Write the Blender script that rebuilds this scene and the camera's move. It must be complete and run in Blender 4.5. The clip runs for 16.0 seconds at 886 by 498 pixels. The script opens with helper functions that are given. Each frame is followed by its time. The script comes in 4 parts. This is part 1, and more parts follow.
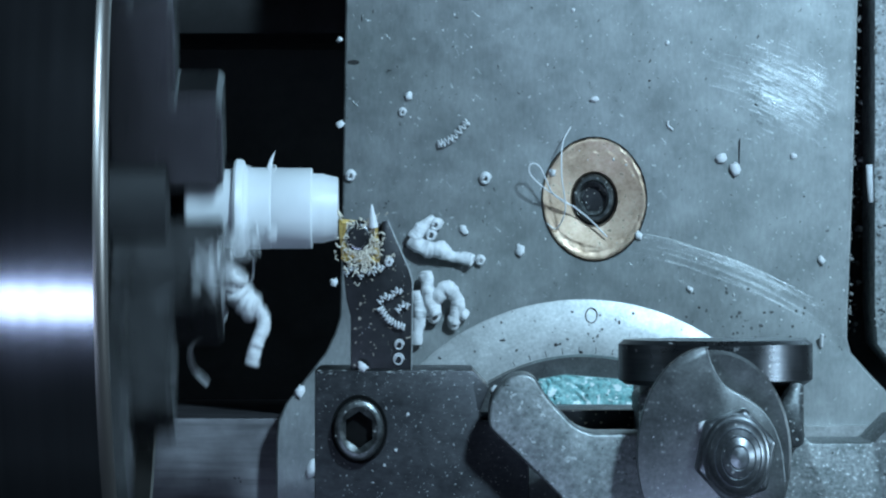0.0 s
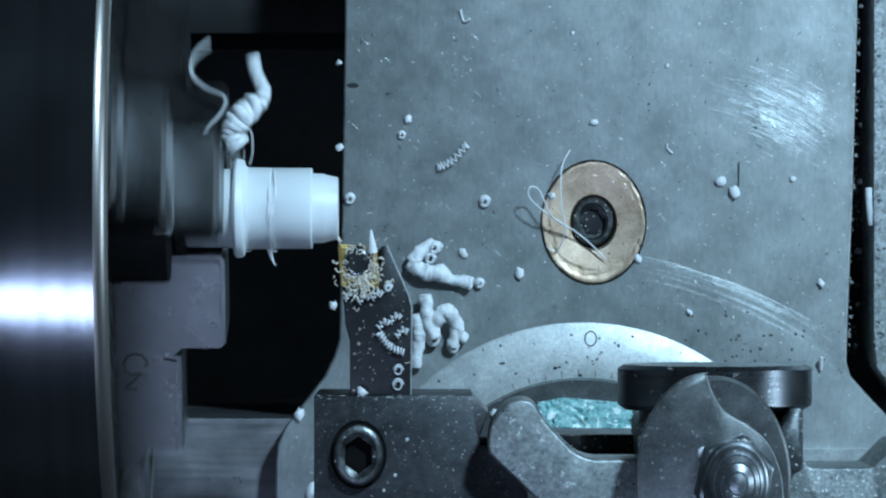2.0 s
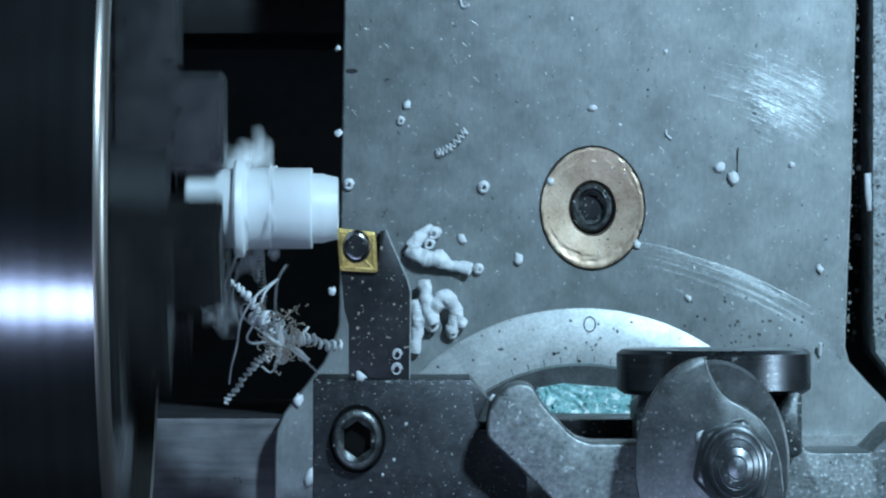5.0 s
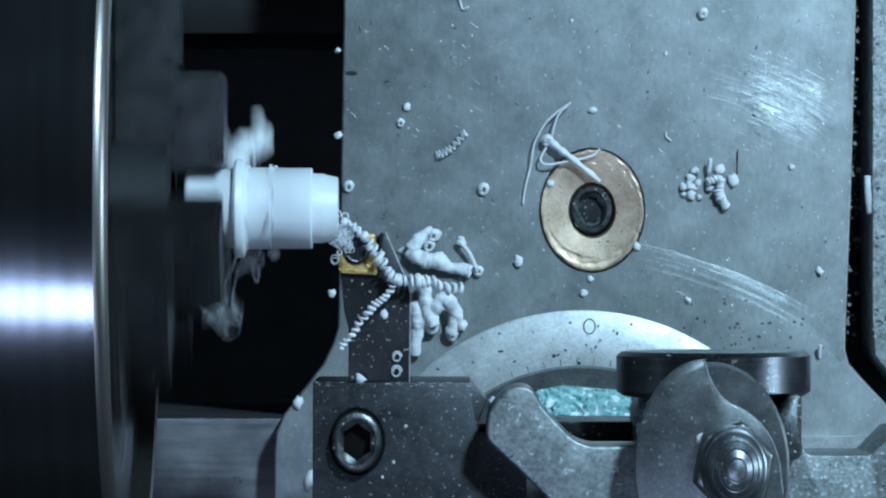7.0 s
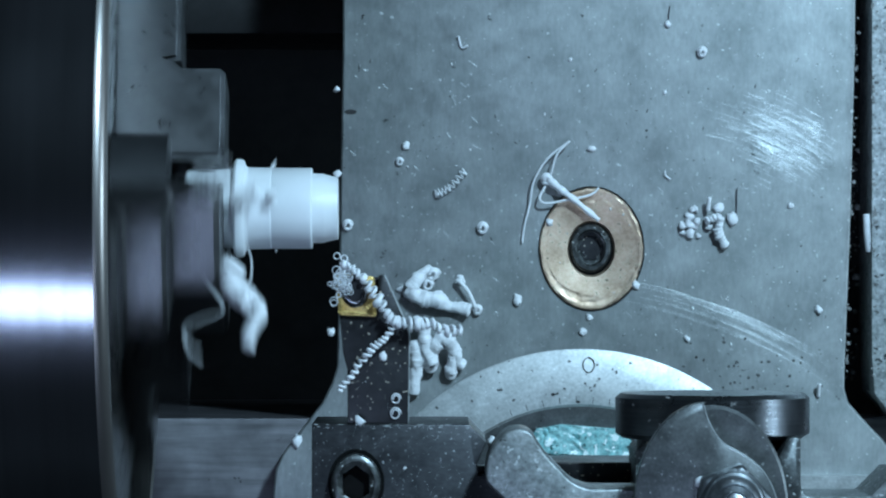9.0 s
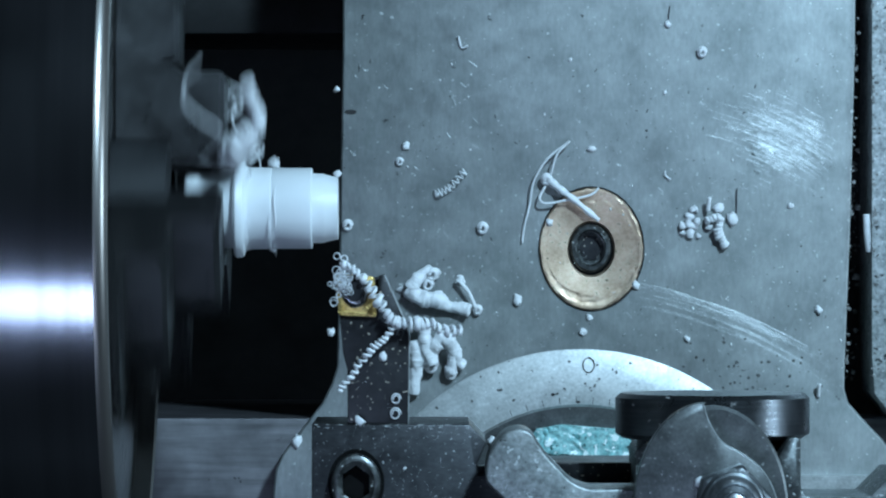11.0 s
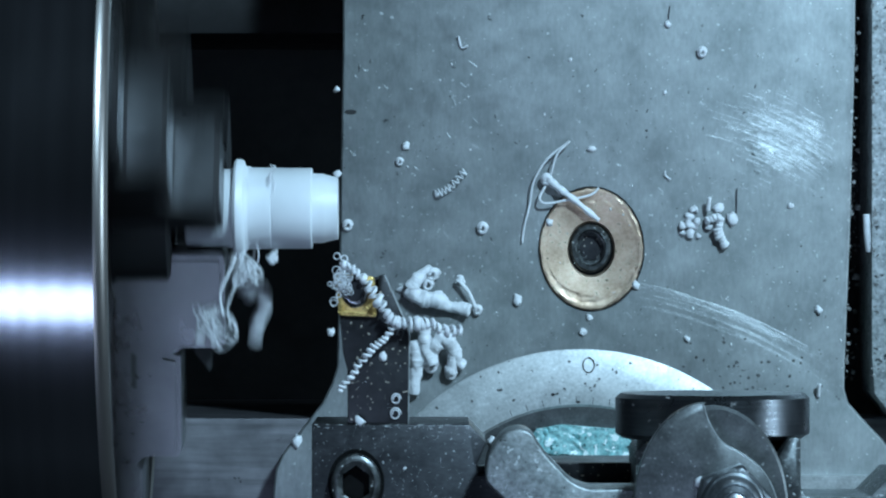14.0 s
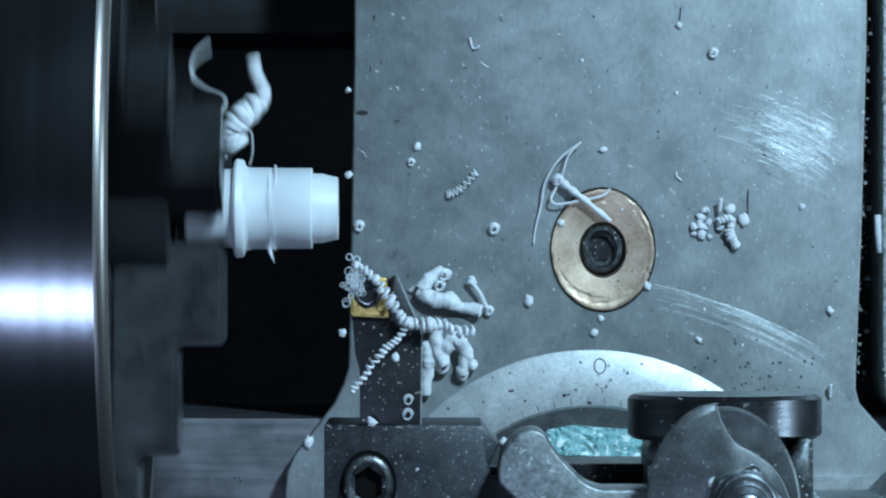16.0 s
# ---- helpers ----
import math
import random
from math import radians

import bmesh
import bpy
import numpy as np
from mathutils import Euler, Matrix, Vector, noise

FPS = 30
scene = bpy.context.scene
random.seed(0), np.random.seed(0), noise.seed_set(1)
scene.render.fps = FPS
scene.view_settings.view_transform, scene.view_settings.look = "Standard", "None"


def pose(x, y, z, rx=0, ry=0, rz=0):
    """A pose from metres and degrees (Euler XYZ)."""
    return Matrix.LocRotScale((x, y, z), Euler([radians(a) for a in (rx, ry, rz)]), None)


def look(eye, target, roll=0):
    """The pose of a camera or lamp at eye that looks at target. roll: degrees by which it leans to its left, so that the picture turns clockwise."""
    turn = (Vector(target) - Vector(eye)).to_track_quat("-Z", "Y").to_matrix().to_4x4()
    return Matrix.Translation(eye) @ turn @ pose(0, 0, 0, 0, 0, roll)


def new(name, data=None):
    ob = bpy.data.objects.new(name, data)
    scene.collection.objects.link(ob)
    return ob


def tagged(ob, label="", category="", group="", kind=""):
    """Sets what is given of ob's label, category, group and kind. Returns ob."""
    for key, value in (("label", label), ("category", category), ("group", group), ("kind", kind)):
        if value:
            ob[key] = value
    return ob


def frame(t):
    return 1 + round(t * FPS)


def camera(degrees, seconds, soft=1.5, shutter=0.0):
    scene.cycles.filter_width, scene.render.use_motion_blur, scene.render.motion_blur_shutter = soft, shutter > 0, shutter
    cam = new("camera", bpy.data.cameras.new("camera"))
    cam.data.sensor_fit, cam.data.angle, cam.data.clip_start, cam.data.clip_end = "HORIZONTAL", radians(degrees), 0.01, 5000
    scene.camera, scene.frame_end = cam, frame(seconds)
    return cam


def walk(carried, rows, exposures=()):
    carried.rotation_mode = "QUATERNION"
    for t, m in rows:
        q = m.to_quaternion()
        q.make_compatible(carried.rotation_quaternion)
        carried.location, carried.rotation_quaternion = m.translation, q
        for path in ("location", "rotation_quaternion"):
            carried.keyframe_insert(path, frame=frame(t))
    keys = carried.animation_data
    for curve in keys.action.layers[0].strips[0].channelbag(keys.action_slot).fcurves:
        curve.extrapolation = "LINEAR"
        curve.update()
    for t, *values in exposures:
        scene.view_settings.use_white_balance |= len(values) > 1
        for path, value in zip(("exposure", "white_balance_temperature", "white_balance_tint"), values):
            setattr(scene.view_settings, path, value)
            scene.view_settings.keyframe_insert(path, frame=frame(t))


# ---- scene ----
MM = 0.001

# ---- camera: it hangs still, straight above the tool, with a long lens ----
cam = camera(11.65, 16.0, soft=2.2, shutter=0.27)
walk(cam, [(0.0, look((0, 0, 0.763), (0, 0, 0))), (16.0, look((0, 0, 0.763), (0, 0, 0)))], exposures=[(0.0, 0.0), (16.0, 0.0)])

# ---- light: a workshop lamp behind the lathe and a smaller one at its front ----
world = bpy.data.worlds.new("world")
world.use_nodes = True
world.node_tree.nodes["Background"].inputs["Color"].default_value = (0.55, 0.72, 0.85, 1)
world.node_tree.nodes["Background"].inputs["Strength"].default_value = 0.05
scene.world = world


def area_lamp(name, eye, target, length, depth, power, color):
    data = bpy.data.lights.new(name, "AREA")
    data.shape, data.size, data.size_y, data.energy, data.color = "RECTANGLE", length, depth, power, color
    ob = new(name, data)
    ob.matrix_world = look(eye, target)
    return ob


area_lamp("lamp_rear", (0.34, 0.52, 0.78), (0.01, 0.0, 0.0), 0.075, 0.075, 10.9, (0.49, 0.77, 1.0))
area_lamp("lamp_front", (-0.16, -0.345, 0.80), (-0.05, 0.0, 0.03), 0.46, 0.13, 1.5, (0.49, 0.66, 1.0))
area_lamp("lamp_side", (0.95, 0.05, 0.34), (0.05, 0.0, 0.05), 0.16, 0.22, 4.2, (0.54, 0.79, 1.0))

# ---- materials ----


def nodes_of(name):
    m = bpy.data.materials.new(name)
    m.use_nodes = True
    t = m.node_tree
    return m, t, t.nodes["Principled BSDF"]


def noise_tex(t, scale, detail=5.0, rough=0.6, stretch=None):
    co = t.nodes.new("ShaderNodeTexCoord")
    mp = t.nodes.new("ShaderNodeMapping")
    mp.inputs["Scale"].default_value = stretch or (1, 1, 1)
    n = t.nodes.new("ShaderNodeTexNoise")
    n.inputs["Scale"].default_value, n.inputs["Detail"].default_value, n.inputs["Roughness"].default_value = scale, detail, rough
    t.links.new(co.outputs["Object"], mp.inputs["Vector"])
    t.links.new(mp.outputs["Vector"], n.inputs["Vector"])
    return n.outputs["Fac"]


def ramp(t, fac, stops):
    r = t.nodes.new("ShaderNodeValToRGB")
    while len(r.color_ramp.elements) < len(stops):
        r.color_ramp.elements.new(0.5)
    for e, (p, c) in zip(r.color_ramp.elements, stops):
        e.position, e.color = p, (*c, 1) if len(c) == 3 else (c[0], c[0], c[0], 1)
    t.links.new(fac, r.inputs["Fac"])
    return r.outputs["Color"]


def mixed(t, kind, fac, a, b):
    m = t.nodes.new("ShaderNodeMix")
    m.data_type, m.blend_type = "RGBA", kind
    if isinstance(fac, float):
        m.inputs[0].default_value = fac
    else:
        t.links.new(fac, m.inputs[0])
    for sock, v in ((m.inputs[6], a), (m.inputs[7], b)):
        if isinstance(v, tuple):
            sock.default_value = (*v, 1)
        else:
            t.links.new(v, sock)
    return m.outputs[2]


def bumped(t, p, fac, strength, distance=0.0002):
    b = t.nodes.new("ShaderNodeBump")
    b.inputs["Strength"].default_value, b.inputs["Distance"].default_value = strength, distance
    t.links.new(fac, b.inputs["Height"])
    t.links.new(b.outputs["Normal"], p.inputs["Normal"])


def metal(name, dark, light, rough, metallic=1.0, grain=(1, 1, 1), grain_scale=900.0, stain=60.0, specks=0.0, speck_color=(0.75, 0.8, 0.8), bump=0.15, speck_scale=700.0, overlay=0.35, pits=0.0, pit_scale=800.0):
    """Worn machine metal: broad stains, a directed grain and fine specks of dust."""
    m, t, p = nodes_of(name)
    base = ramp(t, noise_tex(t, stain, 6, 0.65), [(0.3, dark), (0.7, light)])
    fine = noise_tex(t, grain_scale, 3, 0.6, grain)
    base = mixed(t, "OVERLAY", overlay, base, ramp(t, fine, [(0.3, (0.25,)), (0.7, (0.75,))]))
    if pits:
        holes = ramp(t, noise_tex(t, pit_scale, 3, 0.65), [(0.25 + pits, (1.0,)), (0.30 + pits, (0.0,))])
        base = mixed(t, "MIX", holes, base, tuple(c * 0.22 for c in dark))
    if specks:
        dots = ramp(t, noise_tex(t, speck_scale, 2, 0.5), [(0.70 - specks, (0.0,)), (0.76 - specks, (1.0,))])
        base = mixed(t, "MIX", dots, base, speck_color)
        inv = ramp(t, dots, [(0.0, (metallic,)), (1.0, (0.0,))])
        t.links.new(inv, p.inputs["Metallic"])
    else:
        p.inputs["Metallic"].default_value = metallic
    t.links.new(base, p.inputs["Base Color"])
    r = ramp(t, noise_tex(t, stain * 2.3, 5, 0.7), [(0.3, (rough * 0.8,)), (0.7, (min(1.0, rough * 1.25),))])
    t.links.new(r, p.inputs["Roughness"])
    bumped(t, p, fine, bump, 0.0001)
    return m


def plastic(name, color, rough, sss=0.3, vary=0.1, relief=0.1, grit=1500):
    m, t, p = nodes_of(name)
    lo = tuple(c * (1 - vary) for c in color)
    t.links.new(ramp(t, noise_tex(t, 350, 4), [(0.35, lo), (0.65, color)]), p.inputs["Base Color"])
    p.inputs["Roughness"].default_value = rough
    p.inputs["Subsurface Weight"].default_value = sss
    p.inputs["Subsurface Radius"].default_value = (0.002, 0.002, 0.002)
    p.inputs["Subsurface Scale"].default_value = 0.6
    bumped(t, p, noise_tex(t, grit, 4), relief, 0.0002)
    return m


GROUND_STEEL = metal("ground_steel", (0.20, 0.22, 0.22), (0.35, 0.37, 0.37), 0.5, 0.75, (1.0, 0.35, 1), 1500, 95, 0.02, (0.5, 0.53, 0.53), 0.12, 1100.0, 0.2, 0.015, 430.0)
BRIGHT_STEEL = metal("bright_steel", (0.42, 0.44, 0.44), (0.58, 0.60, 0.60), 0.46, 0.7, (1, 1, 1), 1800, 150, 0.02, (0.7, 0.72, 0.72), 0.2, 1400.0, 0.35, 0.03, 520.0)
HOLDER_STEEL = metal("holder_steel", (0.034, 0.036, 0.040), (0.068, 0.070, 0.075), 0.42, 0.8, (0.4, 1, 1), 2200, 190, 0.02, (0.4, 0.42, 0.42), 0.2, 2600.0)
CAST_STEEL = metal("cast_steel", (0.17, 0.19, 0.19), (0.33, 0.35, 0.35), 0.48, 0.7, (1, 1, 1), 1300, 330, 0.05, (0.5, 0.53, 0.53), 0.4, 1200.0, 0.6, 0.035, 850.0)
POST_STEEL = metal("post_steel", (0.10, 0.115, 0.115), (0.24, 0.255, 0.255), 0.46, 0.7, (1, 1, 1), 1500, 420, 0.07, (0.5, 0.53, 0.53), 0.5, 1500.0, 0.7, 0.05, 900.0)
SCUFFED = metal("scuffed_steel", (0.33, 0.35, 0.35), (0.45, 0.47, 0.47), 0.45, 0.7)
PITTED = metal("pitted_steel", (0.05, 0.055, 0.055), (0.12, 0.125, 0.125), 0.6, 0.4)
RIM_STEEL = metal("rim_steel", (0.27, 0.245, 0.23), (0.36, 0.33, 0.31), 0.36, 0.95)
# chuck face: its shade is put into this dark brown base colour
SHADED_FACE_STEEL = metal("shaded_face_steel", (0.020, 0.018, 0.017), (0.040, 0.036, 0.033), 0.28, 0.7, (1, 1, 1), 900, 120)
SOCKET_STEEL = metal("socket_steel", (0.03, 0.033, 0.033), (0.16, 0.17, 0.17), 0.36, 0.85, (1, 1, 1), 1500, 520, 0.04, (0.45, 0.47, 0.46), 0.4, 1500.0)
SCREW_STEEL = metal("screw_steel", (0.16, 0.16, 0.17), (0.42, 0.42, 0.43), 0.22, 1.0, (1, 1, 1), 1500, 700)
EDGE_STEEL = metal("edge_steel", (0.30, 0.33, 0.33), (0.62, 0.66, 0.66), 0.5, 0.5, (1, 1, 1), 1400, 420, 0.05, (0.75, 0.8, 0.8), 0.5, 1100.0, 0.7, 0.08, 700.0)
FIN_STEEL = metal("fin_steel", (0.06, 0.066, 0.068), (0.13, 0.14, 0.142), 0.42, 0.8, (1, 1, 1), 1700, 400, 0.06, (0.45, 0.48, 0.48), 0.4, 1500.0, 0.6, 0.04, 900.0)
KNOB_STEEL = metal("knob_steel", (0.07, 0.075, 0.08), (0.11, 0.115, 0.125), 0.30, 0.9, (0.03, 1, 0.03), 2600, 70, 0.01, (0.4, 0.4, 0.4), 0.3)
NUT_STEEL = metal("nut_steel", (0.16, 0.17, 0.18), (0.36, 0.38, 0.40), 0.36, 0.9, (1, 1, 1), 1800, 200, 0.02, (0.5, 0.52, 0.52), 0.08, 1500.0)
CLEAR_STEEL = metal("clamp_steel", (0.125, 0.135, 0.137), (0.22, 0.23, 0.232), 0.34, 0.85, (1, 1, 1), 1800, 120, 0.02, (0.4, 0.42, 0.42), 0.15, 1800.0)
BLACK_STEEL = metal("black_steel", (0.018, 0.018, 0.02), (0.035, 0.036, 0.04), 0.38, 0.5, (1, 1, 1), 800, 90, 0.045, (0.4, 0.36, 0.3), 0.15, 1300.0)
BLUED_STEEL = metal("blued_steel", (0.03, 0.033, 0.038), (0.07, 0.075, 0.085), 0.33, 0.8, (0.05, 1, 0.05), 900, 70, 0.02)
CHUCK_STEEL = metal("chuck_steel", (0.28, 0.285, 0.31), (0.39, 0.395, 0.43), 0.168, 1.0, (1.0, 0.004, 0.004), 500, 30, 0.0, (0.7, 0.7, 0.7), 0.02, 700.0, 0.22)
JAW_STEEL = metal("jaw_steel", (0.108, 0.110, 0.114), (0.145, 0.146, 0.150), 0.3, 0.95, (0.3, 0.3, 0.3), 900, 60, 0.0, (0.7, 0.7, 0.7), 0.05, 700.0, 0.15)
BRONZE = metal("bronze", (0.44, 0.30, 0.20), (0.80, 0.62, 0.48), 0.46, 0.78, (1, 1, 1), 1500, 120, 0.03, (0.2, 0.15, 0.1), 0.2, 1500.0)
GOLD = metal("nitride_gold", (0.42, 0.28, 0.08), (0.62, 0.44, 0.17), 0.38, 0.75, (1, 1, 1), 1800, 500, 0.05, (0.15, 0.1, 0.05), 0.4, 1800.0, 0.6)
# near-black with little gloss: paints the shade in the clamp screw's hollows
HOLE_SHADE = metal("hole_shade", (0.002, 0.002, 0.002), (0.004, 0.004, 0.004), 0.7, 0.0)
HOLE_SHADE.node_tree.nodes["Principled BSDF"].inputs["Specular IOR Level"].default_value = 0.1
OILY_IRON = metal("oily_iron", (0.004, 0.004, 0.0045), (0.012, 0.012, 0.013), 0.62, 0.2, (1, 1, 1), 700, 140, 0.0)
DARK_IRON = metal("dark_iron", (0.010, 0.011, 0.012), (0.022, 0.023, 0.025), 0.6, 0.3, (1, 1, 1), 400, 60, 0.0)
BED_STEEL = metal("bed_steel", (0.11, 0.108, 0.116), (0.21, 0.205, 0.218), 0.42, 0.8, (0.12, 1.6, 1), 420, 70, 0.0, (0.7, 0.7, 0.7), 0.25, 700.0, 0.5, 0.02, 300.0)
ETCHED = metal("etched_mark", (0.012, 0.012, 0.012), (0.03, 0.03, 0.03), 0.7, 0.3)
TEAL = metal("teal_coolant_felt", (0.10, 0.33, 0.34), (0.42, 0.70, 0.69), 0.65, 0.0, (1, 1, 1), 1500, 620, 0.14, (0.80, 0.92, 0.92), 0.9, 900.0, 0.8, 0.07, 700.0)
GRIME = metal("dry_grime", (0.015, 0.015, 0.014), (0.42, 0.43, 0.42), 0.7, 0.1, (1, 1, 1), 900, 420)
NYLON = plastic("white_nylon", (0.73, 0.76, 0.775), 0.42, 0.35, 0.03)
SWARF = plastic("white_swarf", (0.79, 0.81, 0.83), 0.5, 0.25, 0.16, 0.75, 900)
FILM = plastic("thin_film", (0.80, 0.82, 0.83), 0.4, 0.0, 0.08)
FILM.node_tree.nodes["Principled BSDF"].inputs["Alpha"].default_value = 0.32
CREAM = plastic("cream_swarf", (0.78, 0.70, 0.58), 0.5, 0.2, 0.2)
HAIR = plastic("dark_hair", (0.04, 0.04, 0.05), 0.6, 0.0)
WALL_PAINT = metal("wall_paint", (0.010, 0.010, 0.010), (0.018, 0.017, 0.017), 0.8, 0.0, (1, 1, 1), 60, 3)

# ---- mesh tools, in millimetres ----


def link(name, bm, material, parent=None, origin=(0, 0, 0), label="", smooth=True):
    data = bpy.data.meshes.new(name)
    o = Vector(origin)
    for v in bm.verts:
        v.co = (v.co - o) * MM
    bm.normal_update()
    bm.to_mesh(data)
    bm.free()
    data.materials.append(material)
    if smooth:
        data.polygons.foreach_set("use_smooth", [True] * len(data.polygons))
        if material not in (SWARF, CREAM, FILM, HAIR):
            data.set_sharp_from_angle(angle=radians(32))
    ob = new(name, data)
    if parent:
        ob.parent = parent
    if label:
        ob["label"] = label
    return ob


def thing(name, origin, label, category, group="", kind=""):
    ob = new(name)
    ob.location = Vector(origin) * MM
    ob.empty_display_size = 0.003
    ob["origin_mm"] = tuple(origin)
    return tagged(ob, label, category, group, kind)


def part(name, bm, material, parent, label="", smooth=True):
    top = parent if parent.parent is None else parent.parent
    return link(name, bm, material, parent, tuple(top["origin_mm"]), label, smooth)


def single(name, bm, material, origin, label, category, group="", kind=""):
    ob = link(name, bm, material, None, origin)
    ob.location = Vector(origin) * MM
    ob["origin_mm"] = tuple(origin)
    return tagged(ob, label, category, group, kind)


def prism(poly, z0, z1, bevel=0.0, seg=2, holes=()):
    """An outline raised from z0 to z1, its upper edges rounded."""
    bm = bmesh.new()
    low = [bm.verts.new((x, y, z0)) for x, y in poly]
    high = [bm.verts.new((x, y, z1)) for x, y in poly]
    n = len(poly)
    top = bm.faces.new(high)
    bm.faces.new(low[::-1])
    for i in range(n):
        bm.faces.new((low[i], low[(i + 1) % n], high[(i + 1) % n], high[i]))
    bmesh.ops.recalc_face_normals(bm, faces=bm.faces)
    if bevel:
        bmesh.ops.bevel(bm, geom=list(top.edges), offset=bevel, segments=seg, profile=0.5, affect="EDGES")
    return bm


def rounded(poly, radii, seg=6):
    """An outline with its corners rounded."""
    out, n = [], len(poly)
    for i, (p, r) in enumerate(zip(poly, radii)):
        p, a, b = Vector(p), Vector(poly[i - 1]), Vector(poly[(i + 1) % n])
        if r <= 0:
            out.append(tuple(p))
            continue
        u, v = (a - p), (b - p)
        r = min(r, u.length * 0.49, v.length * 0.49)
        s, e = p + u.normalized() * r, p + v.normalized() * r
        for k in range(seg + 1):
            f = k / seg
            out.append(tuple(s * (1 - f) ** 2 + p * 2 * f * (1 - f) + e * f * f))
    return out


def turned(profile, centre, axis="z", seg=64, wide=1.0, tall=1.0, close=False):
    """A turned body: profile of (radius, height along the axis)."""
    bm = bmesh.new()
    c = Vector(centre)
    rings = []
    for r, h in profile:
        ring = []
        for k in range(seg):
            a = 2 * math.pi * k / seg
            u, v = r * math.cos(a) * wide, r * math.sin(a) * tall
            off = {"z": (u, v, h), "x": (h, u, v), "y": (u, h, v)}[axis]
            ring.append(bm.verts.new(c + Vector(off)))
        rings.append(ring)
    for a, b in zip(rings, rings[1:]):
        for k in range(seg):
            bm.faces.new((a[k], a[(k + 1) % seg], b[(k + 1) % seg], b[k]))
    if not close:
        bm.faces.new(rings[0][::-1])
        bm.faces.new(rings[-1])
    else:
        for k in range(seg):
            bm.faces.new((rings[-1][k], rings[-1][(k + 1) % seg], rings[0][(k + 1) % seg], rings[0][k]))
    bmesh.ops.recalc_face_normals(bm, faces=bm.faces)
    return bm


def socket_head(x, y, z0, z1, r, hexagon, tall=1.0):
    """A round screw head with a chamfered rim and a hexagon let into it."""
    bm = bmesh.new()
    n = 48

    def ring(radius, z, six=False):
        out = []
        for k in range(n):
            a = 2 * math.pi * k / n
            q = radius
            if six:
                w = (a + math.pi / 6) % (math.pi / 3) - math.pi / 6
                q = radius * math.cos(math.pi / 6) / math.cos(w)
            out.append(bm.verts.new((x + q * math.cos(a), y + q * tall * math.sin(a), z)))
        return out
    rings = [ring(r, z0), ring(r, z1 - 0.6), ring(r - 0.15, z1 - 0.25), ring(r - 0.55, z1), ring(hexagon + 0.55, z1), ring(hexagon + 0.28, z1 - 0.22), ring(hexagon, z1 - 0.5, True), ring(hexagon, z0 + 0.3, True)]
    for a, b in zip(rings, rings[1:]):
        for k in range(n):
            bm.faces.new((a[k], a[(k + 1) % n], b[(k + 1) % n], b[k]))
    bmesh.ops.recalc_face_normals(bm, faces=bm.faces)
    return bm


def smooth_path(pts, steps=8):
    pts = [Vector(p) for p in pts]
    out = []
    for i in range(len(pts) - 1):
        p0, p1, p2, p3 = pts[max(i - 1, 0)], pts[i], pts[i + 1], pts[min(i + 2, len(pts) - 1)]
        for k in range(steps):
            t = k / steps
            out.append(0.5 * (2 * p1 + (p2 - p0) * t + (2 * p0 - 5 * p1 + 4 * p2 - p3) * t * t + (3 * p1 - p0 - 3 * p2 + p3) * t ** 3))
    out.append(pts[-1])
    return out


def sweep(bm, path, radius, seg=6, flat=1.0):
    """A strand along a path; radius is a number or a function of 0..1; flat squeezes it into a ribbon."""
    n = len(path)
    rings, side = [], None
    for i, p in enumerate(path):
        d = (path[min(i + 1, n - 1)] - path[max(i - 1, 0)])
        d = d.normalized() if d.length > 1e-9 else Vector((1, 0, 0))
        if side is None:
            side = d.cross(Vector((0.1, 0.2, 1))).normalized()
        side = (side - d * side.dot(d)).normalized()
        up = d.cross(side)
        r = radius(i / max(n - 1, 1)) if callable(radius) else radius
        rings.append([bm.verts.new(p + side * math.cos(2 * math.pi * k / seg) * r + up * math.sin(2 * math.pi * k / seg) * r * flat) for k in range(seg)])
    for a, b in zip(rings, rings[1:]):
        for k in range(seg):
            bm.faces.new((a[k], a[(k + 1) % seg], b[(k + 1) % seg], b[k]))
    bm.faces.new(rings[0][::-1])
    bm.faces.new(rings[-1])


def helix(path, turns, radius, rng, wobble=0.15, per_turn=11):
    """Points of a coil wound round a path."""
    n = max(int(turns * per_turn), 4)
    start = rng.uniform(0, 90)
    m = len(path) - 1
    pts = []
    for i in range(n + 1):
        f = i / n * m
        k = min(int(f), m - 1)
        p = path[k].lerp(path[k + 1], f - k)
        d = (path[k + 1] - path[k]).normalized()
        a = d.cross(Vector((0.05, 0.1, 1))).normalized()
        b = d.cross(a)
        r = (radius(i / n) if callable(radius) else radius) * (1 + wobble * noise.noise(Vector((start + i * 0.21, 0.5, 0.5))))
        w = 2 * math.pi * turns * i / n
        pts.append(p + a * math.cos(w) * r + b * math.sin(w) * r)
    return pts


def coil_chip(pts, coil, thick, pitch, seed, bm=None, flat=0.8):
    """A tightly wound curl of swarf that follows the points."""
    bm = bm or bmesh.new()
    rng = random.Random(seed)
    path = smooth_path(pts)
    length = sum((b - a).length for a, b in zip(path, path[1:]))
    sweep(bm, helix(path, max(length / (pitch * (0.45 if thick > 0.4 else 0.8)), 1.2), coil, rng, 1.1 if thick > 0.3 else (0.8 if thick > 0.18 else 0.25), 11 if thick > 0.3 else 14), lambda f: thick * (1 + 0.3 * math.sin(f * 37 + seed) * math.sin(f * 13)), 6, flat)
    return bm


